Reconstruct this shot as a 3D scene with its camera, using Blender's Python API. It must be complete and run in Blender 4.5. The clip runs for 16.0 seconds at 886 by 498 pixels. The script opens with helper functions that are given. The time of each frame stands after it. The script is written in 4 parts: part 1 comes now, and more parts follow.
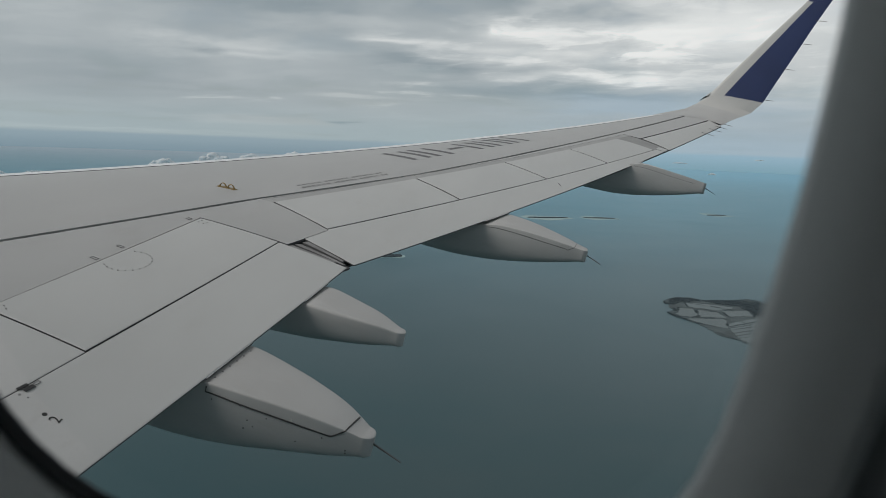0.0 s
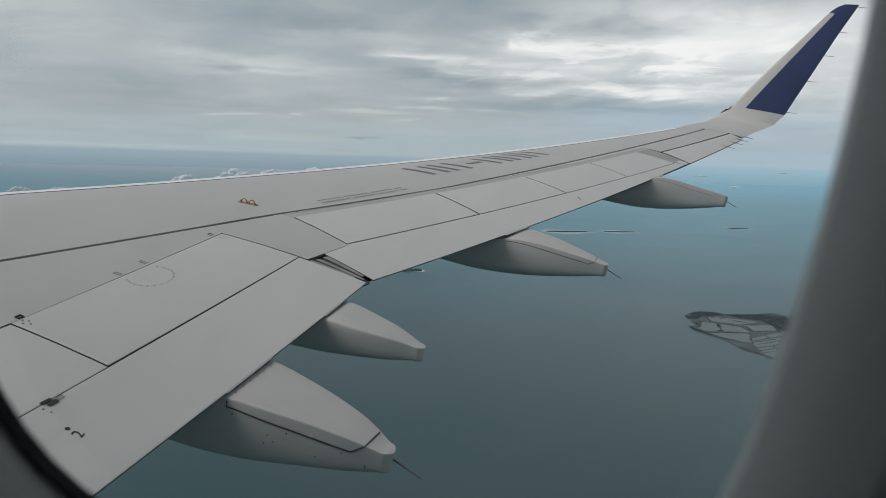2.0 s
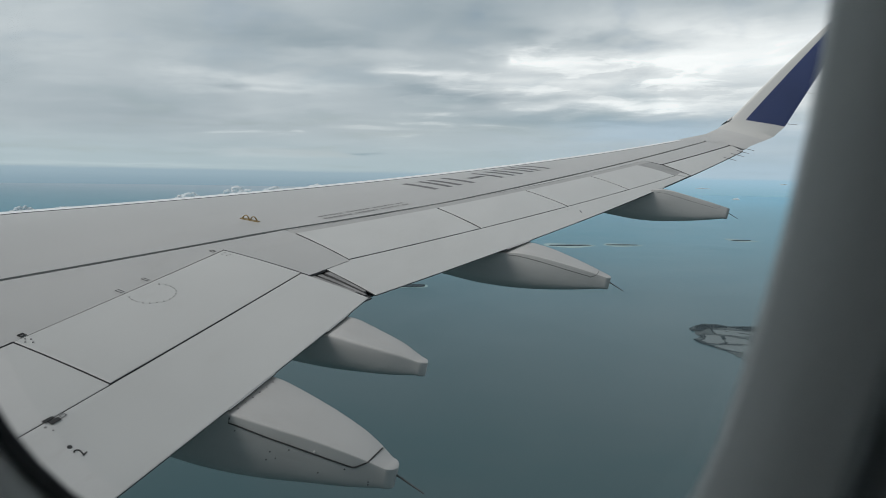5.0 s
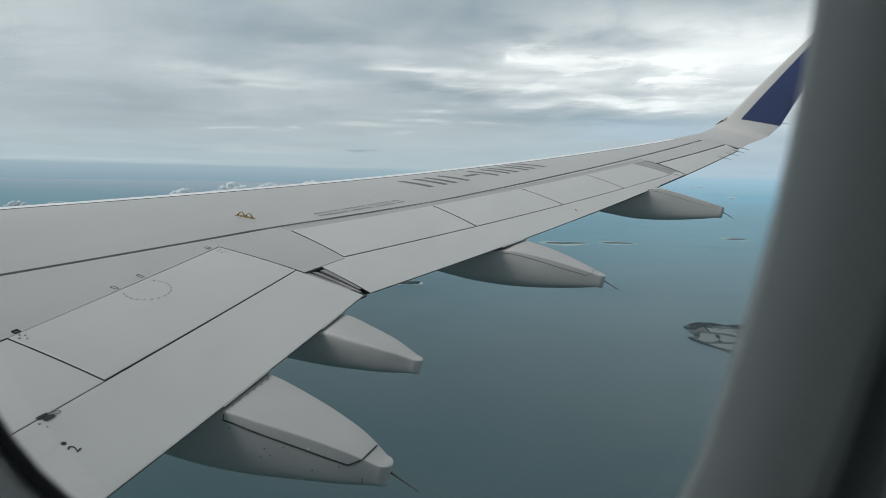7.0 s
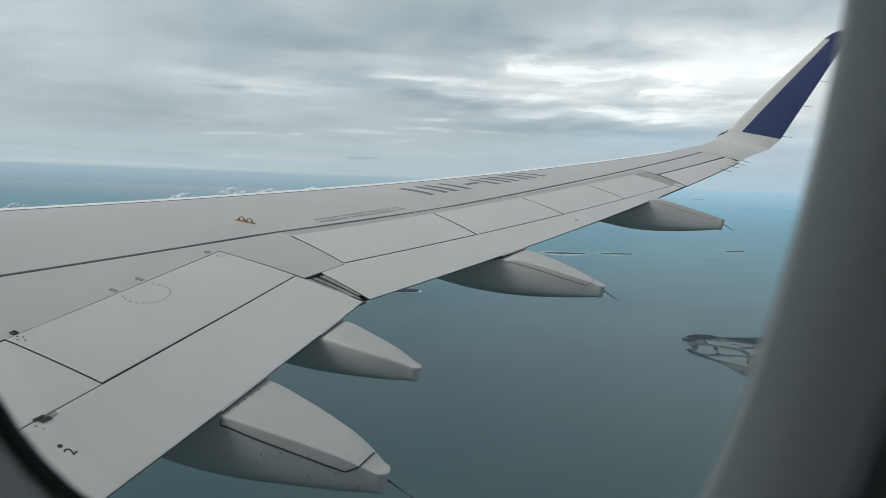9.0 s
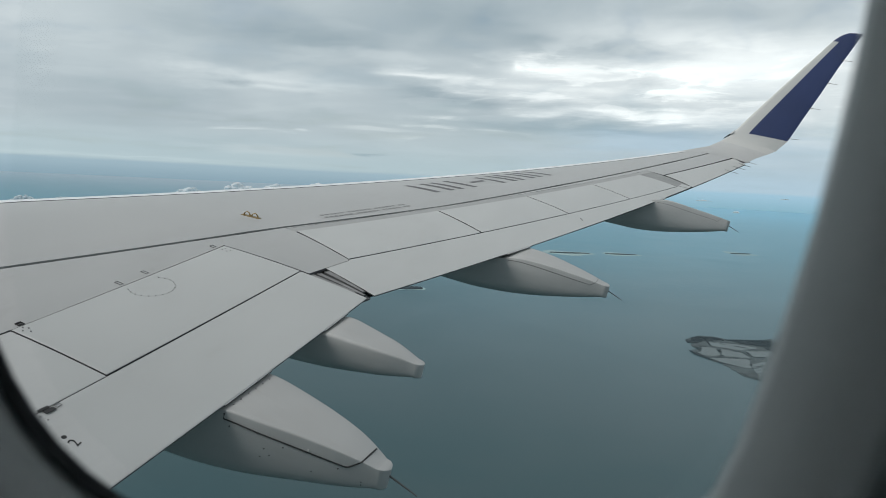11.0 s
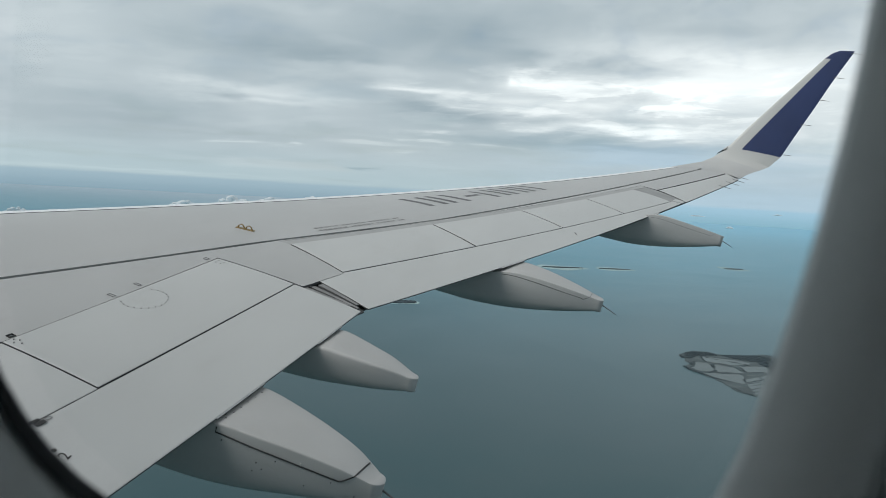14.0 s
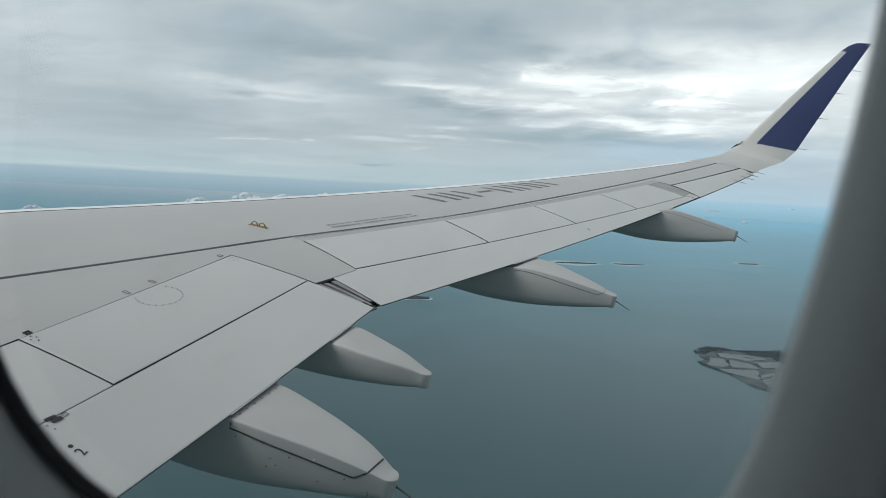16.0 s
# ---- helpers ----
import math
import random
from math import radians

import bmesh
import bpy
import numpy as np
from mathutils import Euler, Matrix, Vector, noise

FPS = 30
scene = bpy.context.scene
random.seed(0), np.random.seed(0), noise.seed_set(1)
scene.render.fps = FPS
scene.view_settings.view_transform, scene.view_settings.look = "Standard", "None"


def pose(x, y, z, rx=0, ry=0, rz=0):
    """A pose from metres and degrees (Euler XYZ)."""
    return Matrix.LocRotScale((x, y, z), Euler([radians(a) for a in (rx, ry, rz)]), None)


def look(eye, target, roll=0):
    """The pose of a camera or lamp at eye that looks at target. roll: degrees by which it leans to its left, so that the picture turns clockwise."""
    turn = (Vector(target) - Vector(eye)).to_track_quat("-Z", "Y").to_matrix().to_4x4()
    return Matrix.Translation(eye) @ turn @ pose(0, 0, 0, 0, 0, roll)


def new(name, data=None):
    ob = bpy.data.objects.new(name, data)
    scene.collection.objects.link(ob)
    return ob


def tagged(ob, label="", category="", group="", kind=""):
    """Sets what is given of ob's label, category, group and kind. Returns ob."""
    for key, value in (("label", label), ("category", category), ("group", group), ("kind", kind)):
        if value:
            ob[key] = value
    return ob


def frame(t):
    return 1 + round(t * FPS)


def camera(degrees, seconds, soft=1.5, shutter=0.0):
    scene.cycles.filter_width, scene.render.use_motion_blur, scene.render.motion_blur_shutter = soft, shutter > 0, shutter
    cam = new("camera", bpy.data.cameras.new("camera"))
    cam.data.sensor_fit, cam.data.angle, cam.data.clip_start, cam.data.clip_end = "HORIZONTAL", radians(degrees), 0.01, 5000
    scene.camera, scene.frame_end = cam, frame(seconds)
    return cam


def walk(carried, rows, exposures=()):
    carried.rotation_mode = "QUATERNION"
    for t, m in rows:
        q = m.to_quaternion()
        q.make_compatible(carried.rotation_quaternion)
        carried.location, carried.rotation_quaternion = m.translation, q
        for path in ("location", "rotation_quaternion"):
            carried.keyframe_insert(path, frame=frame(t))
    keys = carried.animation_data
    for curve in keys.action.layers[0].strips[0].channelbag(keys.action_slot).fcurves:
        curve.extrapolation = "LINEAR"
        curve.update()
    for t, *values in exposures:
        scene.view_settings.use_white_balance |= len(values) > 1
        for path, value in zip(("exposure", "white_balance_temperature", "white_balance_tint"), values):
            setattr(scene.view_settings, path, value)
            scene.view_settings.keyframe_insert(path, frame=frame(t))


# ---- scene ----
cam = camera(60.0, 16.0, soft=0.75)
cam.data.dof.use_dof = True          # a phone lens: the window surround close by is out of focus
cam.data.dof.focus_distance = 11.0
cam.data.dof.aperture_fstop = 9.5

# ---- attitude of the climbing aircraft: x aft, y outboard, z up in its own axes ----
HEIGHT = 100.0
UP_IN_AIRCRAFT = Vector((-0.2147, 0.040, 0.9759)).normalized()
BODY = Matrix.Translation((0, 0, HEIGHT)) @ UP_IN_AIRCRAFT.rotation_difference(Vector((0, 0, 1))).to_matrix().to_4x4()

# seconds, x, y, z, yaw, pitch, roll in the aircraft's axes
ROWS = [
    (0.0, 7.2038, 1.7605, 1.8710, 15.35, -13.27, -13.51),
    (0.5, 7.2098, 1.7585, 1.8763, 15.47, -13.64, -12.59),
    (1.0, 7.2176, 1.7602, 1.8777, 15.47, -13.07, -11.68),
    (1.5, 7.2110, 1.7616, 1.8800, 17.08, -13.91, -12.66),
    (2.0, 7.2041, 1.7636, 1.8714, 16.78, -12.52, -13.01),
    (2.5, 7.2038, 1.7637, 1.8705, 16.56, -12.42, -12.97),
    (3.0, 7.2092, 1.7630, 1.8746, 17.09, -12.59, -12.61),
    (3.5, 7.2109, 1.7630, 1.8646, 17.36, -11.45, -12.86),
    (4.0, 7.2121, 1.7630, 1.8669, 17.19, -11.32, -12.57),
    (6.5, 7.2131, 1.7587, 1.8710, 16.56, -11.72, -12.54),
    (7.0, 7.2135, 1.7576, 1.8752, 16.57, -11.56, -12.73),
    (7.5, 7.2143, 1.7581, 1.8763, 16.48, -11.54, -12.60),
    (8.0, 7.2114, 1.7589, 1.8706, 16.50, -10.81, -13.01),
    (8.5, 7.2081, 1.7603, 1.8674, 17.05, -11.43, -13.63),
    (9.0, 7.2091, 1.7590, 1.8680, 16.68, -10.96, -13.54),
    (11.5, 7.2061, 1.7552, 1.8647, 17.07, -11.26, -14.56),
    (12.0, 7.2081, 1.7513, 1.8684, 15.85, -10.21, -14.30),
    (12.5, 7.2068, 1.7528, 1.8648, 16.14, -10.15, -14.37),
    (13.0, 7.2051, 1.7541, 1.8655, 16.38, -10.38, -14.46),
    (13.5, 7.2061, 1.7569, 1.8631, 16.56, -10.28, -14.46),
    (14.0, 7.2053, 1.7580, 1.8608, 16.77, -10.09, -14.61),
    (14.5, 7.2046, 1.7565, 1.8565, 16.32, -9.36, -14.71),
    (15.0, 7.2039, 1.7566, 1.8594, 16.45, -9.73, -14.68),
    (15.5, 7.2054, 1.7588, 1.8586, 16.81, -9.87, -14.46),
    (16.0, 7.2069, 1.7605, 1.8621, 17.71, -10.62, -14.22),
]
EXPOSURES = [(0.0, -0.43, 6630, 12), (1.5, -0.33, 6630, 12.5), (3.0, -0.24, 6580, 12), (4.0, -0.20, 6530, 11.5), (7.0, -0.11, 6470, 10),
             (9.0, -0.07, 6450, 9.5), (12.5, -0.02, 6400, 9), (16.0, -0.02, 6390, 9)]
walk(cam, [(t, BODY @ pose(x, y, z, 90 + pitch, roll, yaw)) for t, x, y, z, yaw, pitch, roll in ROWS], EXPOSURES)


# ---- node helpers ----
def link(tree, a, b):
    tree.links.new(a, b)


def math_node(tree, op, a, b=None, clamp=False):
    n = tree.nodes.new("ShaderNodeMath")
    n.operation, n.use_clamp = op, clamp
    for i, v in enumerate((a, b)):
        if v is None:
            continue
        if isinstance(v, (int, float)):
            n.inputs[i].default_value = v
        else:
            link(tree, v, n.inputs[i])
    return n.outputs[0]


def smooth_node(tree, value, lo, hi):
    n = tree.nodes.new("ShaderNodeMapRange")
    n.interpolation_type = "SMOOTHSTEP"
    link(tree, value, n.inputs["Value"])
    n.inputs["From Min"].default_value, n.inputs["From Max"].default_value = lo, hi
    return n.outputs["Result"]


def mix_color(tree, fac, a, b):
    n = tree.nodes.new("ShaderNodeMix")
    n.data_type = "RGBA"
    for i, v in ((0, fac), (6, a), (7, b)):
        if isinstance(v, (int, float)):
            n.inputs[i].default_value = v
        elif isinstance(v, tuple):
            n.inputs[i].default_value = (*v, 1)
        else:
            link(tree, v, n.inputs[i])
    return n.outputs[2]


def noise_node(tree, vector, scale, detail=4.0, rough=0.5, distortion=0.0):
    n = tree.nodes.new("ShaderNodeTexNoise")
    if vector is not None:
        link(tree, vector, n.inputs["Vector"])
    n.inputs["Scale"].default_value, n.inputs["Detail"].default_value = scale, detail
    n.inputs["Roughness"].default_value, n.inputs["Distortion"].default_value = rough, distortion
    return n.outputs["Fac"]


# ---- world: a broken overcast over a hazy horizon ----
SUN_AZIMUTH, SUN_ELEVATION = 228.0, 42.0     # degrees; azimuth from +y towards +x


def build_world():
    world = bpy.data.worlds.new("overcast_sky")
    scene.world = world
    world.use_nodes = True
    t = world.node_tree
    t.nodes.clear()
    coord = t.nodes.new("ShaderNodeTexCoord").outputs["Generated"]
    sep = t.nodes.new("ShaderNodeSeparateXYZ")
    link(t, coord, sep.inputs[0])
    x, y, z = sep.outputs
    az = math_node(t, "MULTIPLY", math_node(t, "ARCTAN2", x, y), 57.2958)
    el = math_node(t, "MULTIPLY", math_node(t, "ARCSINE", z), 57.2958)
    # long flat layers that crowd together towards the horizon
    layer = math_node(t, "MULTIPLY", math_node(t, "LOGARITHM", math_node(t, "ADD", math_node(t, "MAXIMUM", el, -1.0), 2.2), 2.71828), 1.7)
    sheet = t.nodes.new("ShaderNodeCombineXYZ")
    link(t, math_node(t, "MULTIPLY", az, 0.062), sheet.inputs[0])
    link(t, math_node(t, "ADD", layer, math_node(t, "MULTIPLY", az, -0.006)), sheet.inputs[1])
    v = sheet.outputs[0]
    big = noise_node(t, v, 1.0, 4, 0.5, 0.3)
    mid = noise_node(t, v, 2.4, 5, 0.50, 0.4)
    flat = t.nodes.new("ShaderNodeMapping")
    flat.inputs["Scale"].default_value = (0.76, 1.30, 1.0)
    link(t, v, flat.inputs[0])
    wisp = noise_node(t, flat.outputs[0], 3.6, 9, 0.58, 0.35)
    warp_a = math_node(t, "MULTIPLY", math_node(t, "SUBTRACT", mid, 0.5), 14.0)
    warp_e = math_node(t, "MULTIPLY", math_node(t, "SUBTRACT", noise_node(t, flat.outputs[0], 2.6, 7, 0.58), 0.5), 2.4)
    fine_e = math_node(t, "MULTIPLY", math_node(t, "SUBTRACT", noise_node(t, flat.outputs[0], 5.0, 8, 0.60), 0.5), 0.8)

    def place(a, e):
        n = t.nodes.new("ShaderNodeCombineXYZ")
        link(t, math_node(t, "ADD", az, a), n.inputs[0])
        link(t, math_node(t, "ADD", el, e), n.inputs[1])
        return n.outputs[0]

    loose, tight = place(warp_a, warp_e), place(warp_a, fine_e)

    def bank(a, e, ra, re, gain, where=None):
        """A soft cloud bank at azimuth a and elevation e."""
        d = t.nodes.new("ShaderNodeVectorMath")
        d.operation = "MULTIPLY_ADD"
        link(t, loose if where is None else where, d.inputs[0])
        d.inputs[1].default_value, d.inputs[2].default_value = (1 / ra, 1 / re, 0), (-a / ra, -e / re, 0)
        q = t.nodes.new("ShaderNodeVectorMath")
        q.operation = "DOT_PRODUCT"
        link(t, d.outputs[0], q.inputs[0])
        link(t, d.outputs[0], q.inputs[1])
        return math_node(t, "MULTIPLY", math_node(t, "POWER", 0.36788, q.outputs["Value"]), gain)

    tone = math_node(t, "ADD", 0.30, math_node(t, "MULTIPLY", math_node(t, "SUBTRACT", big, 0.5), 0.16))
    tone = math_node(t, "ADD", tone, math_node(t, "MULTIPLY", math_node(t, "SUBTRACT", mid, 0.5), 0.17))
    # the brighter, broken part of the sky has finer, crisper cloud edges
    crisp = math_node(t, "ADD", 0.06, bank(-2, 6.8, 13, 2.6, 0.44))
    tone = math_node(t, "ADD", tone, math_node(t, "MULTIPLY", math_node(t, "SUBTRACT", wisp, 0.5), crisp))
    edge = math_node(t, "MULTIPLY", smooth_node(t, wisp, 0.50, 0.57), math_node(t, "ADD", bank(-2, 7.0, 11, 2.2, 0.20), 0.018))
    tone = math_node(t, "ADD", tone, edge)
    # broad banks: azimuth, elevation, their half widths, gain
    for cloud in ((-43.6, 9.3, 6.0, 2.6, 0.12), (-28.8, 9.5, 6.6, 1.05, -0.14), (-23.6, 8.9, 4.5, 0.55, -0.08), (-15.9, 11.5, 7.0, 2.1, -0.12), (-25.3, 11.9, 3.6, 0.7, 0.06), (-31.5, 6.6, 4.2, 0.5, 0.24),
                  (-29.2, 5.7, 4.7, 0.36, 0.18), (-38.2, 3.7, 7.1, 1.5, -0.07), (-44.0, 1.2, 3.9, 1.5, 0.05), (-19.9, 8.4, 5.3, 0.48, 0.12), (-18.2, 7.2, 5.0, 0.36, 0.22), (-16.5, 5.9, 3.9, 0.6, -0.17)):
        tone = math_node(t, "ADD", tone, bank(*cloud))
    for cloud in ((-11.1, 5.2, 4.5, 0.5, -0.05), (-7.1, 8.15, 5.3, 0.63, 0.42), (0.0, 8.15, 5.0, 0.85, 0.26), (-12.0, 6.7, 3.7, 0.65, 0.22), (-4.6, 6.5, 6.0, 0.55, 0.30), (-1.8, 5.0, 5.9, 0.36, 0.60),
                  (5.5, 9.0, 5.5, 2.4, 0.52), (-1.0, 7.2, 9.0, 2.6, 0.10), (3.2, 12.0, 5.2, 0.55, -0.10), (-4.0, 11.0, 6.0, 1.0, 0.14), (0.0, 6.2, 8.0, 1.4, 0.16), (-9.8, 4.0, 5.8, 0.57, -0.16), (-0.9, 3.8, 5.8, 0.32, -0.24), (9.0, 4.4, 2.6, 1.5, 0.25), (-7.0, 9.5, 4.0, 0.5, -0.06), (-1.0, 9.8, 4.0, 0.8, 0.11), (6.5, 11.0, 3.5, 0.6, -0.16), (14, 8, 6, 5, 0.25)):
        tone = math_node(t, "ADD", tone, bank(*cloud))
    # thin streaks and lenses
    for cloud in ((-31.5, 5.76, 1.7, 0.16, -0.22), (-3.9, 7.75, 3.0, 0.35, -0.36), (-1.4, 6.34, 4.7, 0.28, -0.24), (-30.7, 2.68, 1.6, 0.10, 0.16), (-27.2, 2.75, 1.0, 0.12, 0.18), (-21.4, 3.25, 2.2, 0.12, 0.17),
                  (-19.8, 2.69, 1.7, 0.10, 0.12), (-16.9, 4.23, 1.6, 0.12, 0.24), (-16.7, 3.62, 1.1, 0.12, 0.22), (-13.5, 3.54, 0.8, 0.16, 0.22), (-28.7, 1.10, 3.8, 0.32, 0.18), (-22.4, 1.28, 1.5, 0.10, -0.30),
                  (-9.2, 8.18, 0.9, 0.28, 0.34), (-18.6, 7.22, 3.7, 0.16, 0.22), (-26.8, 6.14, 2.4, 0.20, 0.10), (-1.8, 5.54, 2.4, 0.12, 0.28), (0.6, 4.73, 3.5, 0.16, 0.34), (-10.1, 10.1, 2.0, 0.39, -0.10), (-37.0, 0.24, 10.0, 0.09, 0.16)):
        tone = math_node(t, "ADD", tone, bank(*cloud, tight))
    tone = math_node(t, "MINIMUM", math_node(t, "MAXIMUM", tone, 0.0), 1.0)
    cloud_color = mix_color(t, tone, (0.236, 0.322, 0.375), (1.10, 1.14, 1.13))
    # unseen deck overhead, darkened to lessen the light on the wing
    cloud_color = mix_color(t, smooth_node(t, el, 16.0, 42.0), cloud_color, (0.29, 0.31, 0.32))
    sky = t.nodes.new("ShaderNodeTexSky")
    sky.sky_type, sky.sun_disc = "NISHITA", False
    sky.sun_elevation, sky.sun_rotation = radians(SUN_ELEVATION), radians(SUN_AZIMUTH)
    blue = t.nodes.new("ShaderNodeMix")
    blue.data_type, blue.blend_type = "RGBA", "MULTIPLY"
    blue.inputs[0].default_value = 1.0
    link(t, sky.outputs[0], blue.inputs[6])
    blue.inputs[7].default_value = (0.10, 0.10, 0.10, 1)
    cover = math_node(t, "SUBTRACT", smooth_node(t, mid, 0.26, 0.50), bank(-8, 3.6, 14, 1.1, 0.9), True)
    color = mix_color(t, math_node(t, "ADD", 0.76, math_node(t, "MULTIPLY", cover, 0.24)), blue.outputs[2], cloud_color)
    color = mix_color(t, bank(1, 3.2, 11, 1.1, 0.65), color, (0.47, 0.63, 0.76))
    # warm low light on the far cloud tops
    color = mix_color(t, bank(-28.5, 1.2, 4.5, 0.30, 0.40, tight), color, (0.66, 0.64, 0.64))
    # pale haze towards the horizon, and the hazy far sea below it
    haze = smooth_node(t, el, 3.6, 0.2)
    low = mix_color(t, smooth_node(t, az, -16.0, 4.0), (0.47, 0.600, 0.640), (0.46, 0.640, 0.770))
    color = mix_color(t, math_node(t, "MULTIPLY", haze, 0.66), color, low)
    water = mix_color(t, smooth_node(t, az, -26.0, 8.0), (0.375, 0.500, 0.570), (0.385, 0.590, 0.720))
    deep = mix_color(t, smooth_node(t, az, -26.0, 8.0), (0.285, 0.405, 0.482), (0.285, 0.490, 0.600))
    color = mix_color(t, smooth_node(t, math_node(t, "ADD", el, math_node(t, "MULTIPLY", fine_e, 0.25)), 0.12, -0.16), color, mix_color(t, smooth_node(t, el, 0.0, -1.25), water, deep))
    back = t.nodes.new("ShaderNodeBackground")
    link(t, color, back.inputs["Color"])
    back.inputs["Strength"].default_value = 1.0
    out = t.nodes.new("ShaderNodeOutputWorld")
    link(t, back.outputs[0], out.inputs[0])


build_world()
sun = new("sun", bpy.data.lights.new("sun", "SUN"))
sun.data.energy, sun.data.angle, sun.data.color = 2.3, radians(46), (1.0, 0.97, 0.93)
sa, se = radians(SUN_AZIMUTH), radians(SUN_ELEVATION)
sun.matrix_world = look((0, 0, 300), (-math.sin(sa) * math.cos(se), -math.cos(sa) * math.cos(se), 300 - math.sin(se)))


# ---- materials ----
def surface(name, color, rough=0.5, metal=0.0, vary=0.12, scale=3.0, grain=60.0, bump=0.0, dirt=None, dirt_amount=0.0, stretch=(1, 1, 1), coat=0.0):
    """Painted or plastic surface: broad tone shift, fine grain, streaks of dirt, slight relief."""
    m = bpy.data.materials.new(name)
    m.use_nodes = True
    t = m.node_tree
    b = t.nodes["Principled BSDF"]
    tc = t.nodes.new("ShaderNodeTexCoord")
    mp = t.nodes.new("ShaderNodeMapping")
    mp.inputs["Scale"].default_value = stretch
    link(t, tc.outputs["Object"], mp.inputs[0])
    v = mp.outputs[0]
    broad = noise_node(t, v, scale, 5, 0.6)
    small = noise_node(t, v, grain, 3, 0.6)
    lo = tuple(c * (1 - vary) for c in color)
    hi = tuple(min(1, c * (1 + vary)) for c in color)
    f = math_node(t, "ADD", math_node(t, "MULTIPLY", broad, 0.75), math_node(t, "MULTIPLY", small, 0.25))
    col = mix_color(t, smooth_node(t, f, 0.3, 0.7), lo, hi)
    if dirt:
        spots = noise_node(t, v, scale * 4.3, 8, 0.7, 0.4)
        col = mix_color(t, math_node(t, "MULTIPLY", smooth_node(t, spots, 0.5, 0.78), dirt_amount), col, dirt)
    link(t, col, b.inputs["Base Color"])
    link(t, math_node(t, "ADD", rough - 0.06, math_node(t, "MULTIPLY", broad, 0.12)), b.inputs["Roughness"])
    b.inputs["Metallic"].default_value = metal
    b.inputs["Coat Weight"].default_value = coat
    if bump:
        n = t.nodes.new("ShaderNodeBump")
        n.inputs["Strength"].default_value = 1.0
        n.inputs["Distance"].default_value = bump
        link(t, small, n.inputs["Height"])
        link(t, n.outputs[0], b.inputs["Normal"])
    return m


STREAK = (2.2, 0.8, 1)
M_GREY = surface("wing_grey_paint", (0.474, 0.478, 0.475), 0.42, vary=0.05, scale=0.9, grain=40, dirt=(0.33, 0.32, 0.30), dirt_amount=0.22, stretch=STREAK)
M_LIGHT = surface("light_grey_paint", (0.560, 0.569, 0.563), 0.40, vary=0.04, scale=1.1, grain=50, dirt=(0.42, 0.41, 0.39), dirt_amount=0.22, stretch=STREAK)
M_FAIRING = surface("fairing_grey_paint", (0.480, 0.480, 0.474), 0.50, vary=0.06, scale=3, grain=60, dirt=(0.36, 0.34, 0.31), dirt_amount=0.3, stretch=(0.7, 1, 3))
M_METAL = surface("bare_aluminium_edge", (0.90, 0.91, 0.92), 0.38, metal=0.12, vary=0.05, scale=2, grain=50)
M_GAP = surface("dark_sealant_edge_shade", (0.095, 0.095, 0.098), 0.7, vary=0.3, scale=5, grain=80)
M_BLUE = surface("indigo_paint", (0.023, 0.039, 0.118), 0.55, vary=0.12, scale=1.2, grain=40)
M_WHITE = surface("white_paint", (0.53, 0.53, 0.517), 0.36, vary=0.04, scale=2, grain=40, dirt=(0.55, 0.52, 0.47), dirt_amount=0.2)
M_ROOT = surface("root_grey_paint", (0.490, 0.494, 0.490), 0.40, vary=0.04, scale=1.5, grain=50)
M_MARK = surface("dark_grey_marking", (0.14, 0.14, 0.145), 0.55, vary=0.2, scale=7, grain=90)
M_PRINT = surface("faded_grey_print", (0.26, 0.26, 0.26), 0.55, vary=0.2, scale=9, grain=90)
M_BLACK = surface("black_marking", (0.03, 0.03, 0.03), 0.5, vary=0.3, scale=8, grain=90)
M_GOLD = surface("yellow_chromate_bracket", (0.30, 0.215, 0.09), 0.5, metal=0.3, vary=0.15, scale=20, grain=120)
M_DARKMETAL = surface("dark_grey_metal", (0.16, 0.165, 0.17), 0.5, metal=0.3, vary=0.2, scale=10, grain=90)
M_MIDGREY = surface("grey_fibre_panel", (0.33, 0.335, 0.335), 0.6, vary=0.12, scale=5, grain=70)
M_STRIP = surface("worn_grey_paint", (0.405, 0.408, 0.405), 0.5, vary=0.08, scale=4, grain=70)
M_LINER = surface("cabin_plastic", (0.83, 0.85, 0.83), 0.55, vary=0.05, scale=6, grain=400, bump=0.0004)
M_RING = surface("darker_grey_plastic", (0.42, 0.43, 0.43), 0.6, vary=0.08, scale=8, grain=300)
M_RUBBER = surface("black_rubber", (0.10, 0.10, 0.106), 0.55, vary=0.25, scale=12, grain=200)
M_CARPET = surface("cabin_floor", (0.06, 0.065, 0.08), 0.9, vary=0.2, scale=8, grain=200)
M_SKIN = surface("white_fuselage_paint", (0.75, 0.75, 0.75), 0.35, vary=0.04, scale=1, grain=30)
M_AMBER = surface("smoked_lamp_lens", (0.035, 0.036, 0.038), 0.12, vary=0.2, scale=8, grain=40, coat=1.0)


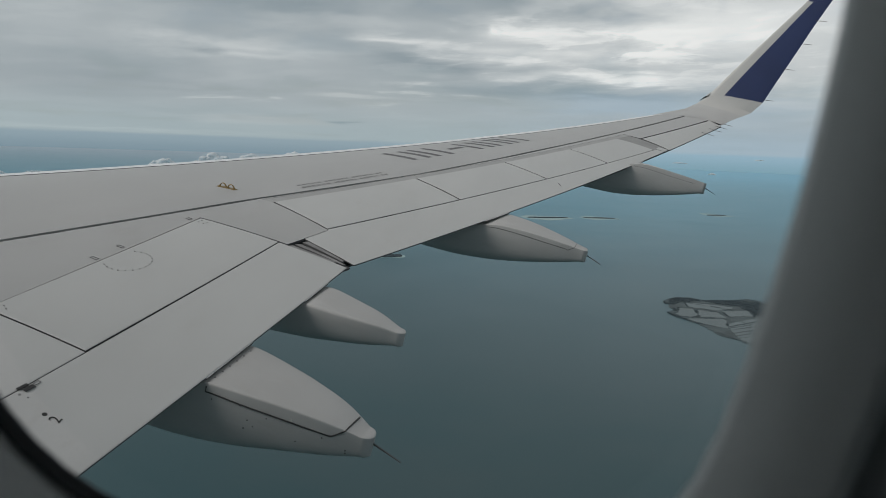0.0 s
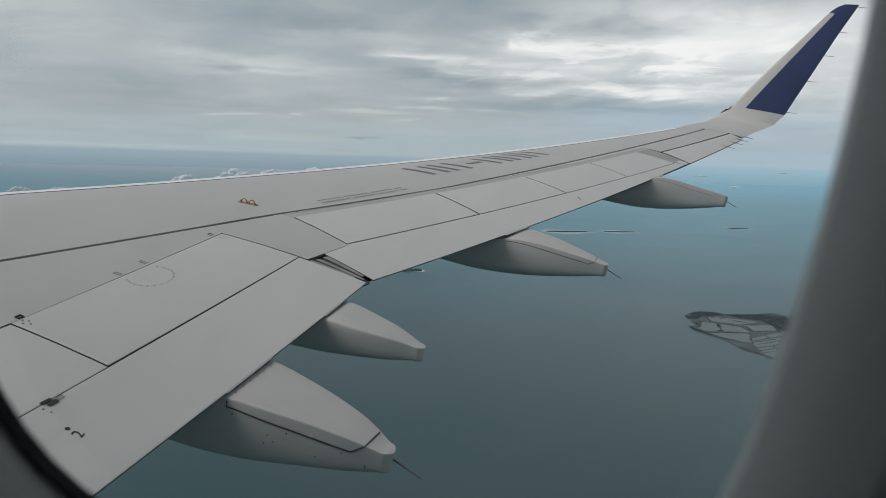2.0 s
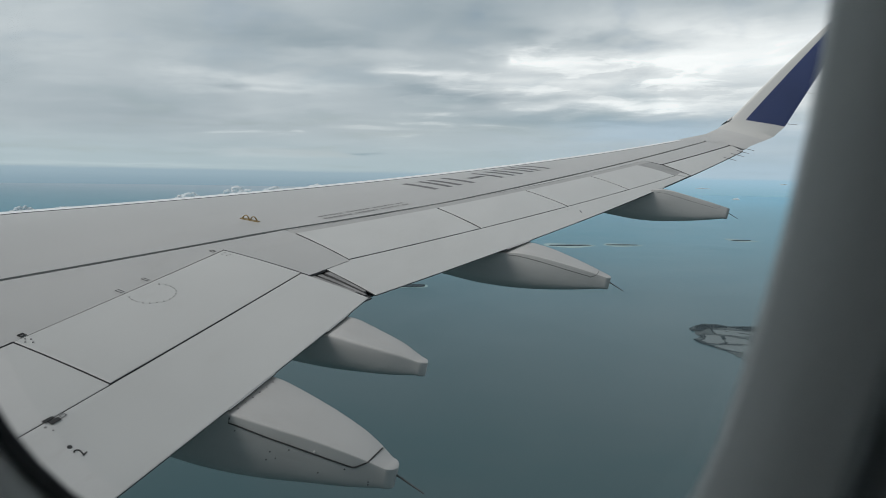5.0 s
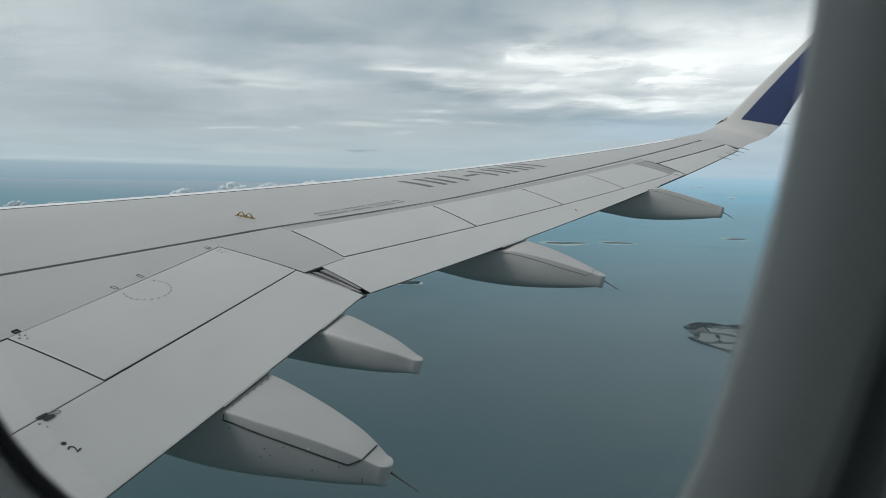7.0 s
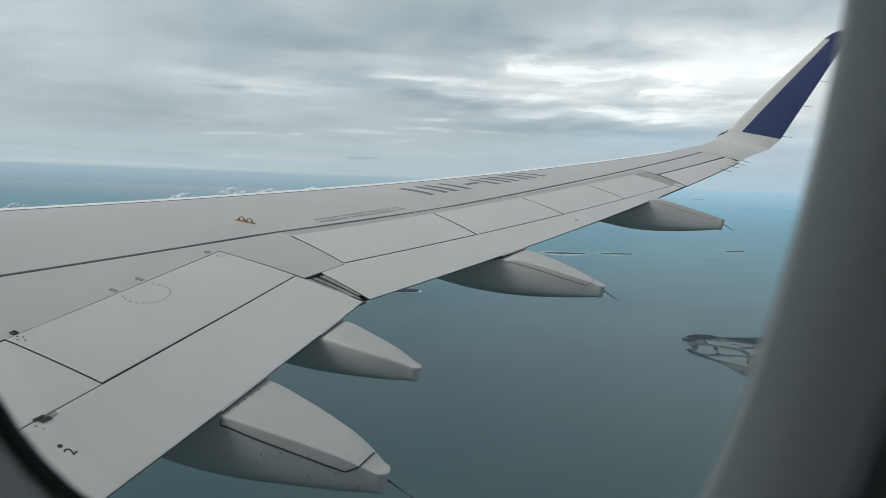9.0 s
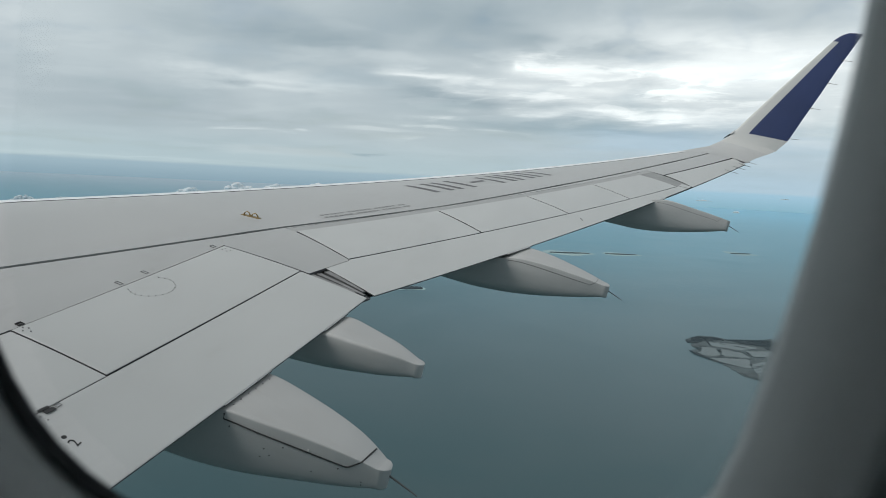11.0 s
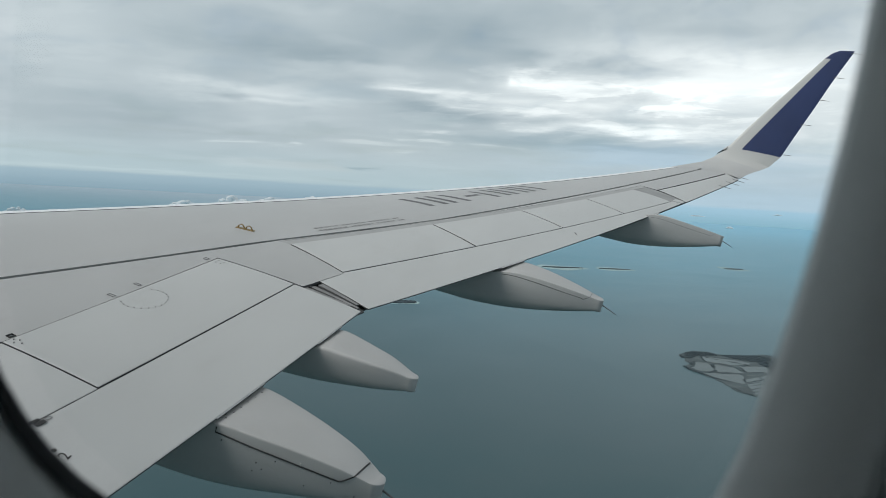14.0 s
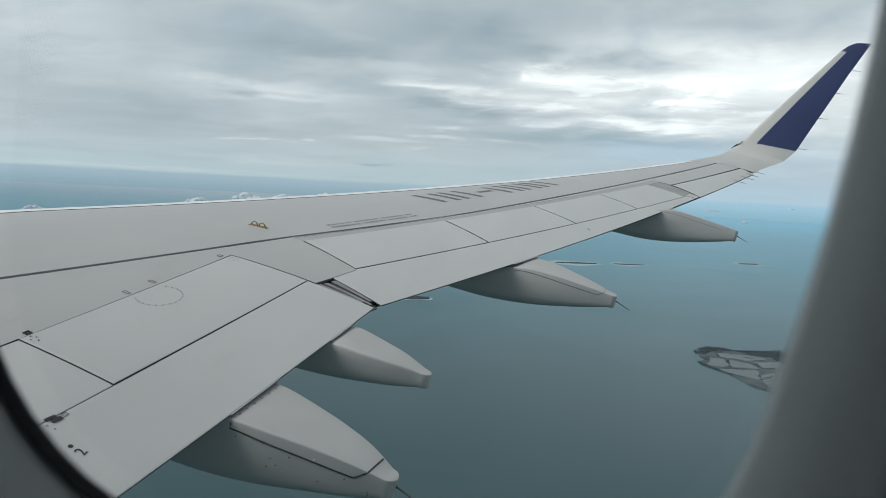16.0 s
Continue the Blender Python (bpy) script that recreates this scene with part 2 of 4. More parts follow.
def glass_material():
    m = bpy.data.materials.new("acrylic_pane")
    m.use_nodes = True
    t = m.node_tree
    t.nodes.clear()
    clear, gloss = t.nodes.new("ShaderNodeBsdfTransparent"), t.nodes.new("ShaderNodeBsdfGlossy")
    clear.inputs[0].default_value = (0.97, 0.98, 0.98, 1)
    gloss.inputs["Roughness"].default_value = 0.03
    fresnel = t.nodes.new("ShaderNodeFresnel")
    fresnel.inputs["IOR"].default_value = 1.49
    mix = t.nodes.new("ShaderNodeMixShader")
    link(t, math_node(t, "MULTIPLY", fresnel.outputs[0], 0.35), mix.inputs[0])
    link(t, clear.outputs[0], mix.inputs[1])
    link(t, gloss.outputs[0], mix.inputs[2])
    out = t.nodes.new("ShaderNodeOutputMaterial")
    link(t, mix.outputs[0], out.inputs[0])
    return m


M_PANE = glass_material()


def water_material():
    m = bpy.data.materials.new("hazy_sea_water")
    m.use_nodes = True
    t = m.node_tree
    b = t.nodes["Principled BSDF"]
    tc = t.nodes.new("ShaderNodeTexCoord")
    v = tc.outputs["Object"]
    silt = noise_node(t, v, 0.0035, 5, 0.55, 0.6)
    sep = t.nodes.new("ShaderNodeSeparateXYZ")
    link(t, v, sep.inputs[0])
    # silty grey water along the coast; blue-green farther out, haze put into the colour
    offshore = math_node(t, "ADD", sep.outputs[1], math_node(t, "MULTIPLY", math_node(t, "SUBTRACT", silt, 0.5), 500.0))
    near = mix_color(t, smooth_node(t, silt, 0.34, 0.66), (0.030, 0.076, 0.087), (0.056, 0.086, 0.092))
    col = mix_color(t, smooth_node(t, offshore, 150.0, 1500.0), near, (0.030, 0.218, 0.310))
    # farthest water lightened towards the horizon: haze in the base colour
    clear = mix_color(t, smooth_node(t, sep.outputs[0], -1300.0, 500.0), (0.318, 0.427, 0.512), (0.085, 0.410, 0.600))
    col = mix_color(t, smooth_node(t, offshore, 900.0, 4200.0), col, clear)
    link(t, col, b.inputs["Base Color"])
    b.inputs["IOR"].default_value = 1.333
    b.inputs["Specular IOR Level"].default_value = 0.31
    # blue of the haze put into the reflections
    b.inputs["Specular Tint"].default_value = (0.55, 0.92, 1.0, 1)
    wind = noise_node(t, v, 0.010, 4, 0.6, 0.5)
    link(t, math_node(t, "ADD", 0.285, math_node(t, "MULTIPLY", wind, 0.07)), b.inputs["Roughness"])
    return m


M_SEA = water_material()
M_POND = surface("pond_water", (0.094, 0.130, 0.136), 0.42, vary=0.2, scale=0.05, grain=0.6)
M_BUND = surface("earth_bank", (0.060, 0.075, 0.075), 0.9, vary=0.3, scale=0.08, grain=0.9)
M_LAND = surface("coastal_mud", (0.078, 0.103, 0.110), 0.85, vary=0.3, scale=0.06, grain=0.7, dirt=(0.11, 0.12, 0.12), dirt_amount=0.4)
M_TREES = surface("mangrove_leaves", (0.034, 0.055, 0.066), 0.8, vary=0.35, scale=0.3, grain=1.2)
M_BEACH = surface("pale_reef_sand", (0.34, 0.46, 0.47), 0.8, vary=0.2, scale=0.1, grain=0.8)


def cloud_material():
    m = bpy.data.materials.new("cloud_vapour")
    m.use_nodes = True
    t = m.node_tree
    t.nodes.clear()
    front, back, mix = t.nodes.new("ShaderNodeBsdfDiffuse"), t.nodes.new("ShaderNodeBsdfTranslucent"), t.nodes.new("ShaderNodeMixShader")
    tc = t.nodes.new("ShaderNodeTexCoord")
    col = mix_color(t, noise_node(t, tc.outputs["Object"], 0.15, 5, 0.6), (0.84, 0.87, 0.89), (0.92, 0.94, 0.95))
    link(t, col, front.inputs[0])
    link(t, col, back.inputs[0])
    mix.inputs[0].default_value = 0.45
    link(t, front.outputs[0], mix.inputs[1])
    link(t, back.outputs[0], mix.inputs[2])
    # thin vapour lets some of the sea through
    clear, thin = t.nodes.new("ShaderNodeBsdfTransparent"), t.nodes.new("ShaderNodeMixShader")
    link(t, math_node(t, "MULTIPLY", smooth_node(t, noise_node(t, tc.outputs["Object"], 0.05, 4, 0.6), 0.42, 0.75), 0.6), thin.inputs[0])
    link(t, mix.outputs[0], thin.inputs[1])
    link(t, clear.outputs[0], thin.inputs[2])
    out = t.nodes.new("ShaderNodeOutputMaterial")
    link(t, thin.outputs[0], out.inputs[0])
    return m


M_CLOUD = cloud_material()


# ---- mesh helpers ----
def finish(bm, angle=0.30):
    bmesh.ops.recalc_face_normals(bm, faces=bm.faces)
    for f in bm.faces:
        f.smooth = True
    for e in bm.edges:
        if len(e.link_faces) != 2 or e.calc_face_angle(3.0) > angle:
            e.smooth = False


def part(name, bm, material, parent=None, label="", matrix=None, sharp=0.30):
    """Links a bmesh as one mesh object under a thing or a part."""
    finish(bm, sharp)
    me = bpy.data.meshes.new(name)
    bm.to_mesh(me)
    bm.free()
    me.materials.append(material)
    me.materials.append(M_GAP)          # dark panel edges: the shadow beneath them put into the colour
    ob = new(name, me)
    if parent is not None:
        ob.parent = parent
    if matrix is not None:
        ob.matrix_basis = matrix
    if label:
        tagged(ob, label)
    return ob


def shared(name, ob, matrix, parent):
    """Another piece on the same mesh."""
    other = new(name, ob.data)
    other.parent = parent
    other.matrix_basis = matrix
    return other


def grid_faces(bm, rows, close=False):
    """Quads between rows of equally many points; close joins each row's end to its start."""
    vs = [[bm.verts.new(p) for p in r] for r in rows]
    n = len(vs[0])
    for a, b in zip(vs, vs[1:]):
        for i in range(n if close else n - 1):
            j = (i + 1) % n
            bm.faces.new((a[i], a[j], b[j], b[i]))
    return vs


def tube(bm, path, radius, sides=6, closed=False):
    """A round bar along a path of points; radius may be a list."""
    pts = [Vector(p) for p in path]
    rows = []
    for i, p in enumerate(pts):
        d = (pts[min(i + 1, len(pts) - 1)] - pts[max(i - 1, 0)]).normalized()
        u = d.orthogonal().normalized()
        w = d.cross(u)
        r = radius[i] if isinstance(radius, (list, tuple)) else radius
        rows.append([p + (u * math.cos(a) + w * math.sin(a)) * r for a in (k * math.tau / sides for k in range(sides))])
    vs = grid_faces(bm, rows, close=True)
    bm.faces.new(vs[0])
    bm.faces.new(vs[-1])


# ---- the wing's shape ----
Y_ROOT, Y_KINK, Y_TIP = 1.6, 6.4, 16.06


def x_le(y):
    return 0.512 * (y - 1.975)


def x_te(y):
    return 5.602 + (-0.0165 if y < Y_KINK else 0.2912) * (y - Y_KINK)


def upper(x, y):
    """Height of the upper skin."""
    c = x_te(y) - x_le(y)
    s = (x_te(y) - x) / c
    u = y - 1.975
    return 0.0905 * u + 0.0040 * u * u + c * (0.1272 * s - 0.2287 * s * s + 0.0203 * (1 - u / 15) * s)


def on_skin(x, y, dz=0.0):
    return Vector((x, y, upper(x, y) + dz))


def x_joint(y):
    """The long sealed joint ahead of the spoilers."""
    return float(np.interp(y, (2.0, 4.963, 6.863, 8.853, 11.04, 14.46, 15.98, 16.6), (3.14, 3.996, 4.564, 5.301, 6.015, 7.188, 7.733, 7.95)))


def x_spoiler_front(y):
    return 4.725 + 0.3563 * (y - 6.971)


def x_spoiler_rear(y):
    return 5.247 + 0.3494 * (y - 6.811)


def plate(bm, corners, dz=0.0, thick=0.018, n=6, m=10, edge=0.0025):
    """A curved plate on the skin over four plan corners (two along the front, two along the rear), with eased edges."""
    (a, b, c, d) = [Vector(p) for p in corners]      # a front-inboard, b front-outboard, c rear-outboard, d rear-inboard
    def stops(count, length):
        e = min(0.2, 0.004 / max(length, 0.01))
        return [0.0] + [e + (1 - 2 * e) * k / (count - 2) for k in range(count - 1)] + [1.0]
    n, m = max(n, 4), max(m, 4)
    fs, gs = stops(n, (a - d).length), stops(m, (a - b).length)
    top = []
    for i, f in enumerate(fs):
        row = []
        for j, g in enumerate(gs):
            p = (a.lerp(b, g)).lerp(d.lerp(c, g), f)
            z = upper(p.x, p.y) + dz
            if i in (0, n) or j in (0, m):
                z -= edge
            row.append(Vector((p.x, p.y, z)))
        top.append(row)
    vs = grid_faces(bm, top)
    border = [vs[0][j] for j in range(m + 1)] + [vs[i][m] for i in range(1, n + 1)] + [vs[n][j] for j in range(m - 1, -1, -1)] + [vs[i][0] for i in range(n - 1, 0, -1)]
    under = grid_faces(bm, [[p - Vector((0, 0, thick)) for p in row] for row in top])
    low = [under[0][j] for j in range(m + 1)] + [under[i][m] for i in range(1, n + 1)] + [under[n][j] for j in range(m - 1, -1, -1)] + [under[i][0] for i in range(n - 1, 0, -1)]
    for i in range(len(border)):
        j = (i + 1) % len(border)
        # side faces darkened in place of the shadow under the edge
        bm.faces.new((border[j], border[i], low[i], low[j])).material_index = 1


def plates(list_of_corners, **kw):
    bm = bmesh.new()
    for c in list_of_corners:
        plate(bm, c, **kw)
    bmesh.ops.remove_doubles(bm, verts=bm.verts, dist=0.0015)
    return bm


def rim_plate(corners, **kw):
    """A single plate as a mesh of its own."""
    bm = bmesh.new()
    plate(bm, corners, **kw)
    return bm


wing = tagged(new("aircraft_wing"), "grey swept airliner wing with upturned blue winglet, flaps retracted", "aircraft wing")
wing.matrix_basis = BODY


def wing_box():
    """The closed inner body of the wing; its rear top lies a little under the panels."""
    bm = bmesh.new()
    rows = []
    for k in range(41):
        y = Y_ROOT + (16.06 - Y_ROOT) * k / 40
        c, xt = x_te(y) - x_le(y), x_te(y)
        ring = []
        for s in (0.02, 0.08, 0.15, 0.22, 0.30, 0.40, 0.50, 0.60, 0.70, 0.80, 0.88, 0.93, 0.965):
            x = xt - s * c
            ring.append((x, y, upper(x, y) - (0.05 if s < 0.9 else 0.03)))
        zl = upper(xt - c, y)
        ring.append((xt - c, y, zl - 0.022 * c))
        for s, d in ((0.96, 0.065), (0.85, 0.105), (0.65, 0.135), (0.40, 0.115), (0.20, 0.06), (0.02, 0.012)):
            x = xt - s * c
            ring.append((x, y, upper(x, y) - d * c * 0.9 - 0.006))
        rows.append(ring)
    vs = grid_faces(bm, rows, close=True)
    bm.faces.new(vs[0])
    bm.faces.new(vs[-1])
    return part("wing_box", bm, M_GAP, wing, "dark sealed inner structure in the joints")


wing_box()


def forward_skin():
    bm = bmesh.new()
    rows = []
    for k in range(49):
        y = Y_ROOT + (16.06 - Y_ROOT) * k / 48
        c = x_te(y) - x_le(y)
        xa, xb = x_joint(y) - 0.019, x_le(y) + 0.142 * c
        row = [on_skin(xa, y, -0.055)]
        for i in range(13):
            x = xa + (xb - xa) * (i / 12)
            row.append(on_skin(x, y, -0.003 if i == 0 else 0))
        rows.append(row)
    grid_faces(bm, rows)
    return part("forward_skin", bm, M_GREY, wing, "plain grey painted upper skin")


def leading_edge():
    bm = bmesh.new()
    rows = []
    for k in range(49):
        y = Y_ROOT + (16.06 - Y_ROOT) * k / 48
        c, xl = x_te(y) - x_le(y), x_le(y)
        row = []
        for f, lift in ((0.140, -0.012), (0.138, 0.003), (0.115, 0.004), (0.09, 0.004), (0.06, 0.004), (0.045, 0.004), (0.035, 0.004), (0.022, 0.004), (0.010, 0.004), (0.002, 0.003)):
            row.append(on_skin(xl + f * c, y, lift))
        z = upper(xl, y)
        for f, d in ((-0.004, 0.006), (-0.006, 0.018), (0.002, 0.035), (0.02, 0.052), (0.05, 0.066)):
            row.append(Vector((xl + f * c, y, z - d * c)))
        rows.append(row)
    grid_faces(bm, rows)
    return part("leading_edge_slat", bm, M_METAL, wing, "bare metal leading edge")


forward_skin()
leading_edge()
bm = bmesh.new()
tube(bm, [on_skin(x_le(y) + 0.1415 * (x_te(y) - x_le(y)), y, 0.0) for y in np.linspace(Y_ROOT, 16.0, 40)], 0.004, 6)
part("slat_joint", bm, M_GAP, wing, "dark joint behind the bare metal edge")


def long_joint():
    """The dark sealed joint that runs the length of the wing."""
    bm = bmesh.new()
    rows = []
    for k in range(60):
        y = Y_ROOT + (15.98 - Y_ROOT) * k / 59
        rows.append([on_skin(x_joint(y) - 0.019, y, -0.014), on_skin(x_joint(y), y, -0.009), on_skin(x_joint(y) + 0.019, y, -0.014)])
    grid_faces(bm, rows)
    part("long_joint", bm, M_BLACK, wing, "dark sealed joint along the wing")


long_joint()

G = 0.0024     # half a joint between panels


def rear_skin():
    quads = []

    def front(y):
        return (x_joint(y) + 0.019, y)
    steps = [2.0, 3.3, 4.51]
    for a, b in zip(steps, steps[1:]):
        quads.append((front(a), front(b), (4.60, b), (4.61 + (4.51 - a) * 0.02, a)))
    quads.append((front(4.51), front(6.28), (4.558 - G, 6.282), (4.605 - G, 4.51)))
    quads.append((front(6.28), front(6.971), (4.725, 6.971 - 0.01), (4.558 - G, 6.282)))
    ys = [6.971, 8.6, 10.1, 11.6, 12.9, 13.34]
    for a, b in zip(ys, ys[1:]):
        quads.append((front(a), front(b), (x_spoiler_front(b) - 0.088, b), (x_spoiler_front(a) - 0.088, a)))
    quads.append((front(13.34), front(16.06), (8.161 - 0.01, 16.06), (7.153 - 0.01, 13.308)))
    return part("rear_skin", plates(quads, edge=0.0), M_GREY, wing, "grey fixed panel ahead of the spoilers")


def spoiler_lip():
    ys = [6.93, 8.6, 10.1, 11.6, 12.9, 13.34]
    quads = [((x_spoiler_front(a) - 0.094, a), (x_spoiler_front(b) - 0.094, b), (x_spoiler_front(b) + 0.004, b), (x_spoiler_front(a) + 0.004, a)) for a, b in zip(ys, ys[1:])]
    return part("sealing_strip", plates(quads, n=4, edge=0.0, thick=0.003, dz=-0.0015), M_STRIP, wing, "darker grey strip along the spoilers")


rear_skin()
spoiler_lip()
part("kink_panel", rim_plate(((4.550, 6.282), (4.717, 6.962), (5.264, 6.800), (5.178, 6.352)), dz=0.0026, n=10, m=10, edge=0.0), M_GREY, wing, "grey fixed panel over the wing's kink")


# ---- spoilers ----
part("spoiler", rim_plate(((4.6055, 4.512 + G), (4.5625, 6.276), (5.121 - G, 6.334), (5.146 - G, 4.519 + G)), dz=0.003, thick=0.008, n=14, m=30), M_LIGHT, wing)
part("root_panel", rim_plate(((4.625, 2.0), (4.612, 4.507 - G), (5.1500, 4.514 - G), (5.1895, 2.0)), dz=0.002, thick=0.008, n=14, m=30), M_LIGHT, wing)
FRONTS, REARS = (6.971, 8.617, 10.10, 11.56, 12.90), (6.811, 8.419, 9.961, 11.43, 12.88)
for k in range(4):
    fa, fb, ra, rb = FRONTS[k] + 0.012, FRONTS[k + 1] - 0.012, REARS[k] + 0.012, REARS[k + 1] - 0.012
    part("spoiler", rim_plate(((x_spoiler_front(fa), fa), (x_spoiler_front(fb), fb), (x_spoiler_rear(rb) - G, rb), (x_spoiler_rear(ra) - G, ra)), dz=0.003, thick=0.008, n=14, m=24), M_LIGHT, wing)

# ---- flaps and aileron ----
part("inboard_flap", rim_plate(((5.190 + G, 2.0), (5.121 + G, 6.338), (x_te(6.39), 6.395), (x_te(2.0), 2.0)), thick=0.007, n=16, m=44), M_LIGHT, wing)
part("outboard_flap", rim_plate(((x_spoiler_rear(6.55) + G, 6.545), (x_spoiler_rear(12.95) + G, 12.95), (x_te(13.05) - 0.02, 13.02), (x_te(6.47), 6.472)), thick=0.007, n=16, m=50), M_LIGHT, wing)
part("aileron", rim_plate(((7.153 + 0.016, 13.33), (8.161 + 0.012, 16.05), (8.385, 15.93), (x_te(13.2), 13.20)), thick=0.007, n=14, m=30), M_LIGHT, wing)
# dark channel and seals in the gap between the two flaps
part("flap_gap_seal", plates([((5.20, 6.365), (5.26, 6.535), (5.60, 6.468), (5.585, 6.40))], dz=-0.03, thick=0.01, edge=0.0), M_DARKMETAL, wing, "dark recess between the flaps")
part("seal_strip", plates([((5.20, 6.425), (5.22, 6.462), (5.57, 6.447), (5.56, 6.428))], dz=-0.010, thick=0.012, edge=0.002), M_PRINT, wing)
part("seal_strip", plates([((5.225, 6.488), (5.245, 6.530), (5.55, 6.476), (5.54, 6.458))], dz=-0.005, thick=0.012, edge=0.002), M_PRINT, wing)
part("seal_strip", plates([((5.18, 6.352), (5.195, 6.392), (5.52, 6.418), (5.50, 6.396))], dz=-0.007, thick=0.012, edge=0.002), M_PRINT, wing)
# wedge between the last spoiler and the aileron
part("end_fairing", plates([((x_spoiler_front(12.915) - 0.028, 12.905), (x_spoiler_front(13.33) - 0.028, 13.325), (7.545, 13.185), (x_spoiler_rear(12.90), 12.895))], dz=-0.003, thick=0.01, edge=0.0), M_MIDGREY, wing, "dull grey end panel")
part("end_cap", plates([((7.39, 12.96), (7.42, 13.12), (7.56, 13.17), (7.53, 13.03))], dz=0.004, thick=0.02, edge=0.004), M_LIGHT, wing)


# ---- flap track fairings ----
FLANK = [(0.99, 0.5), (0.965, 0.2), (0.925, -0.15), (0.87, -0.48), (0.80, -0.72), (0.70, -0.87), (0.54, -0.96), (0.30, -0.99), (0.0, -1.0)]


def section(r, taper):
    """Half of a fairing's outline from the top's middle down: r sets how round the shoulder is, taper how far the side leans in."""
    shoulder = [(1 - 0.20 * r, 1.0), (1 - 0.10 * r, 1 - 0.02 * r), (1 - 0.04 * r, 1 - 0.08 * r), (1 - 0.01 * r, 1 - 0.17 * r), (1.0, 1 - 0.28 * r)]
    return [(0.0, 1.0), (0.45, 1.0)] + shoulder + [(1 - (1 - u) * taper if u > 0.6 else u * (1.4 - 0.4 * taper), v) for u, v in FLANK]


def fairing(yc, xs, tops, bottoms, halves, slope, slope_front=0.12, crease=1.0, taper=1.0, seam=0.0, seam_from=0.73, rod=None, label=""):
    """A canoe-shaped fairing: stations along x with top, bottom and half width; slope tilts the top with the wing."""
    lean_x = (xs[-5], xs[-1])             # the sides lean in less towards the tail

    def half_outline(x):
        return section(crease, float(np.interp(x, lean_x, (taper, 1.1))))

    def outline_uv(x):
        half = half_outline(x)
        return half + [(-u, v) for u, v in half[-2:0:-1]]

    def flank(v, x):
        half = half_outline(x)
        return float(np.interp(-v, [-q for _, q in half[2:]], [u for u, _ in half[2:]]))

    def top_at(x):
        return float(np.interp(x, xs, tops))

    def bottom_at(x):
        return float(np.interp(x, xs, bottoms))

    def half_at(x):
        return float(np.interp(x, xs, halves))

    def point(x, u, v, out=0.0):
        t, b, h = top_at(x), bottom_at(x), half_at(x)
        tilt = float(np.interp(x, (x_te(yc) - 0.05, lean_x[1]), (slope_front, slope)))
        return Vector((x, yc + u * (h + out), b + (t - b) * (v + 1) / 2 + (tilt * u + 0.10 - tilt) * h * max(0.0, v)))
    dense = np.linspace(xs[0], xs[-1], 49)

    def ease(values):
        """The rounded run of an outline."""
        v = np.interp(dense, xs, values)
        for _ in range(5):
            v[1:-1] = (v[:-2] + 2 * v[1:-1] + v[2:]) / 4
        return list(v)
    tops, bottoms, halves = ease(tops), ease(bottoms), ease(halves)
    xs = list(dense)
    bm = bmesh.new()
    rows = [[point(x, u, v) for u, v in outline_uv(x)] for x in xs]
    end = xs[-1]
    for k in range(1, 9):                # tail: round in plan, upright from the side
        turn = math.radians(10.8 * k)
        sink = 1 - 0.16 * (1 - math.cos(turn))
        rows.append([point(end, u * math.cos(turn), v * sink) + Vector((0.05 * math.sin(turn), 0, 0)) for u, v in outline_uv(end)])
    vs = grid_faces(bm, rows, close=True)
    bm.faces.new(vs[0])
    bm.faces.new(vs[-1])
    body = part("flap_track_fairing", bm, M_FAIRING, wing, label, sharp=1.0)
    if seam:
        start = x_te(yc - halves[0]) + 0.012
        bm = bmesh.new()
        xs_line = np.linspace(start, end - 0.13, 18)
        drop = [seam_from - 0.36 * (x - start) / (end - start) for x in xs_line]
        path = [point(x, -flank(v, x), v, 0.0005) for x, v in zip(xs_line, drop)]
        path = [point(start, -1.0, 0.90, 0.0005)] + path
        for k in range(1, 6):
            x = end - 0.13 + 0.065 * k / 5
            path.append(point(x, -flank(0.40 + 0.58 * (k / 5) ** 1.3, x), 0.40 + 0.58 * (k / 5) ** 1.3, 0.0005))
        for k in range(1, 6):
            path.append(point(end - 0.065, -0.80 + 1.6 * k / 5, 1.0, 0) + Vector((0.0, 0, 0.0005)))
        tube(bm, path, seam, 5)
        part("panel_joint", bm, M_BLACK, body)
    if seam > 0.004:
        # fasteners along the joint
        bm = bmesh.new()
        bmesh.ops.create_cone(bm, cap_ends=True, segments=8, radius1=0.0038, radius2=0.0034, depth=0.006)
        first = None
        for k, (f, v) in enumerate(((0.05, 0.55), (0.24, 0.62), (0.30, 0.20), (0.34, 0.02), (0.28, -0.1), (0.42, 0.42), (0.62, -0.2), (0.78, 0.25), (0.93, -0.25), (0.93, -0.5))):
            x = start + (end - start) * f
            m = Matrix.Translation(point(x, -flank(v, x), v)) @ pose(0, 0, 0, 90, 0, 0)
            if first is None:
                first = part("fastener", bm, M_GAP, body, matrix=m)
            else:
                shared("fastener", first, m, body)
    if rod:
        tip = point(end, 0.0, rod[0]) + Vector((0.03, 0, 0))
        bm = bmesh.new()
        tube(bm, [tip, tip + Vector((rod[1] * 0.5, 0, -rod[2] * 0.5)), tip + Vector((rod[1], 0, -rod[2]))], [0.0055, 0.0045, 0.003], 6)
        part("static_discharger", bm, M_GAP, body)
    return body, point


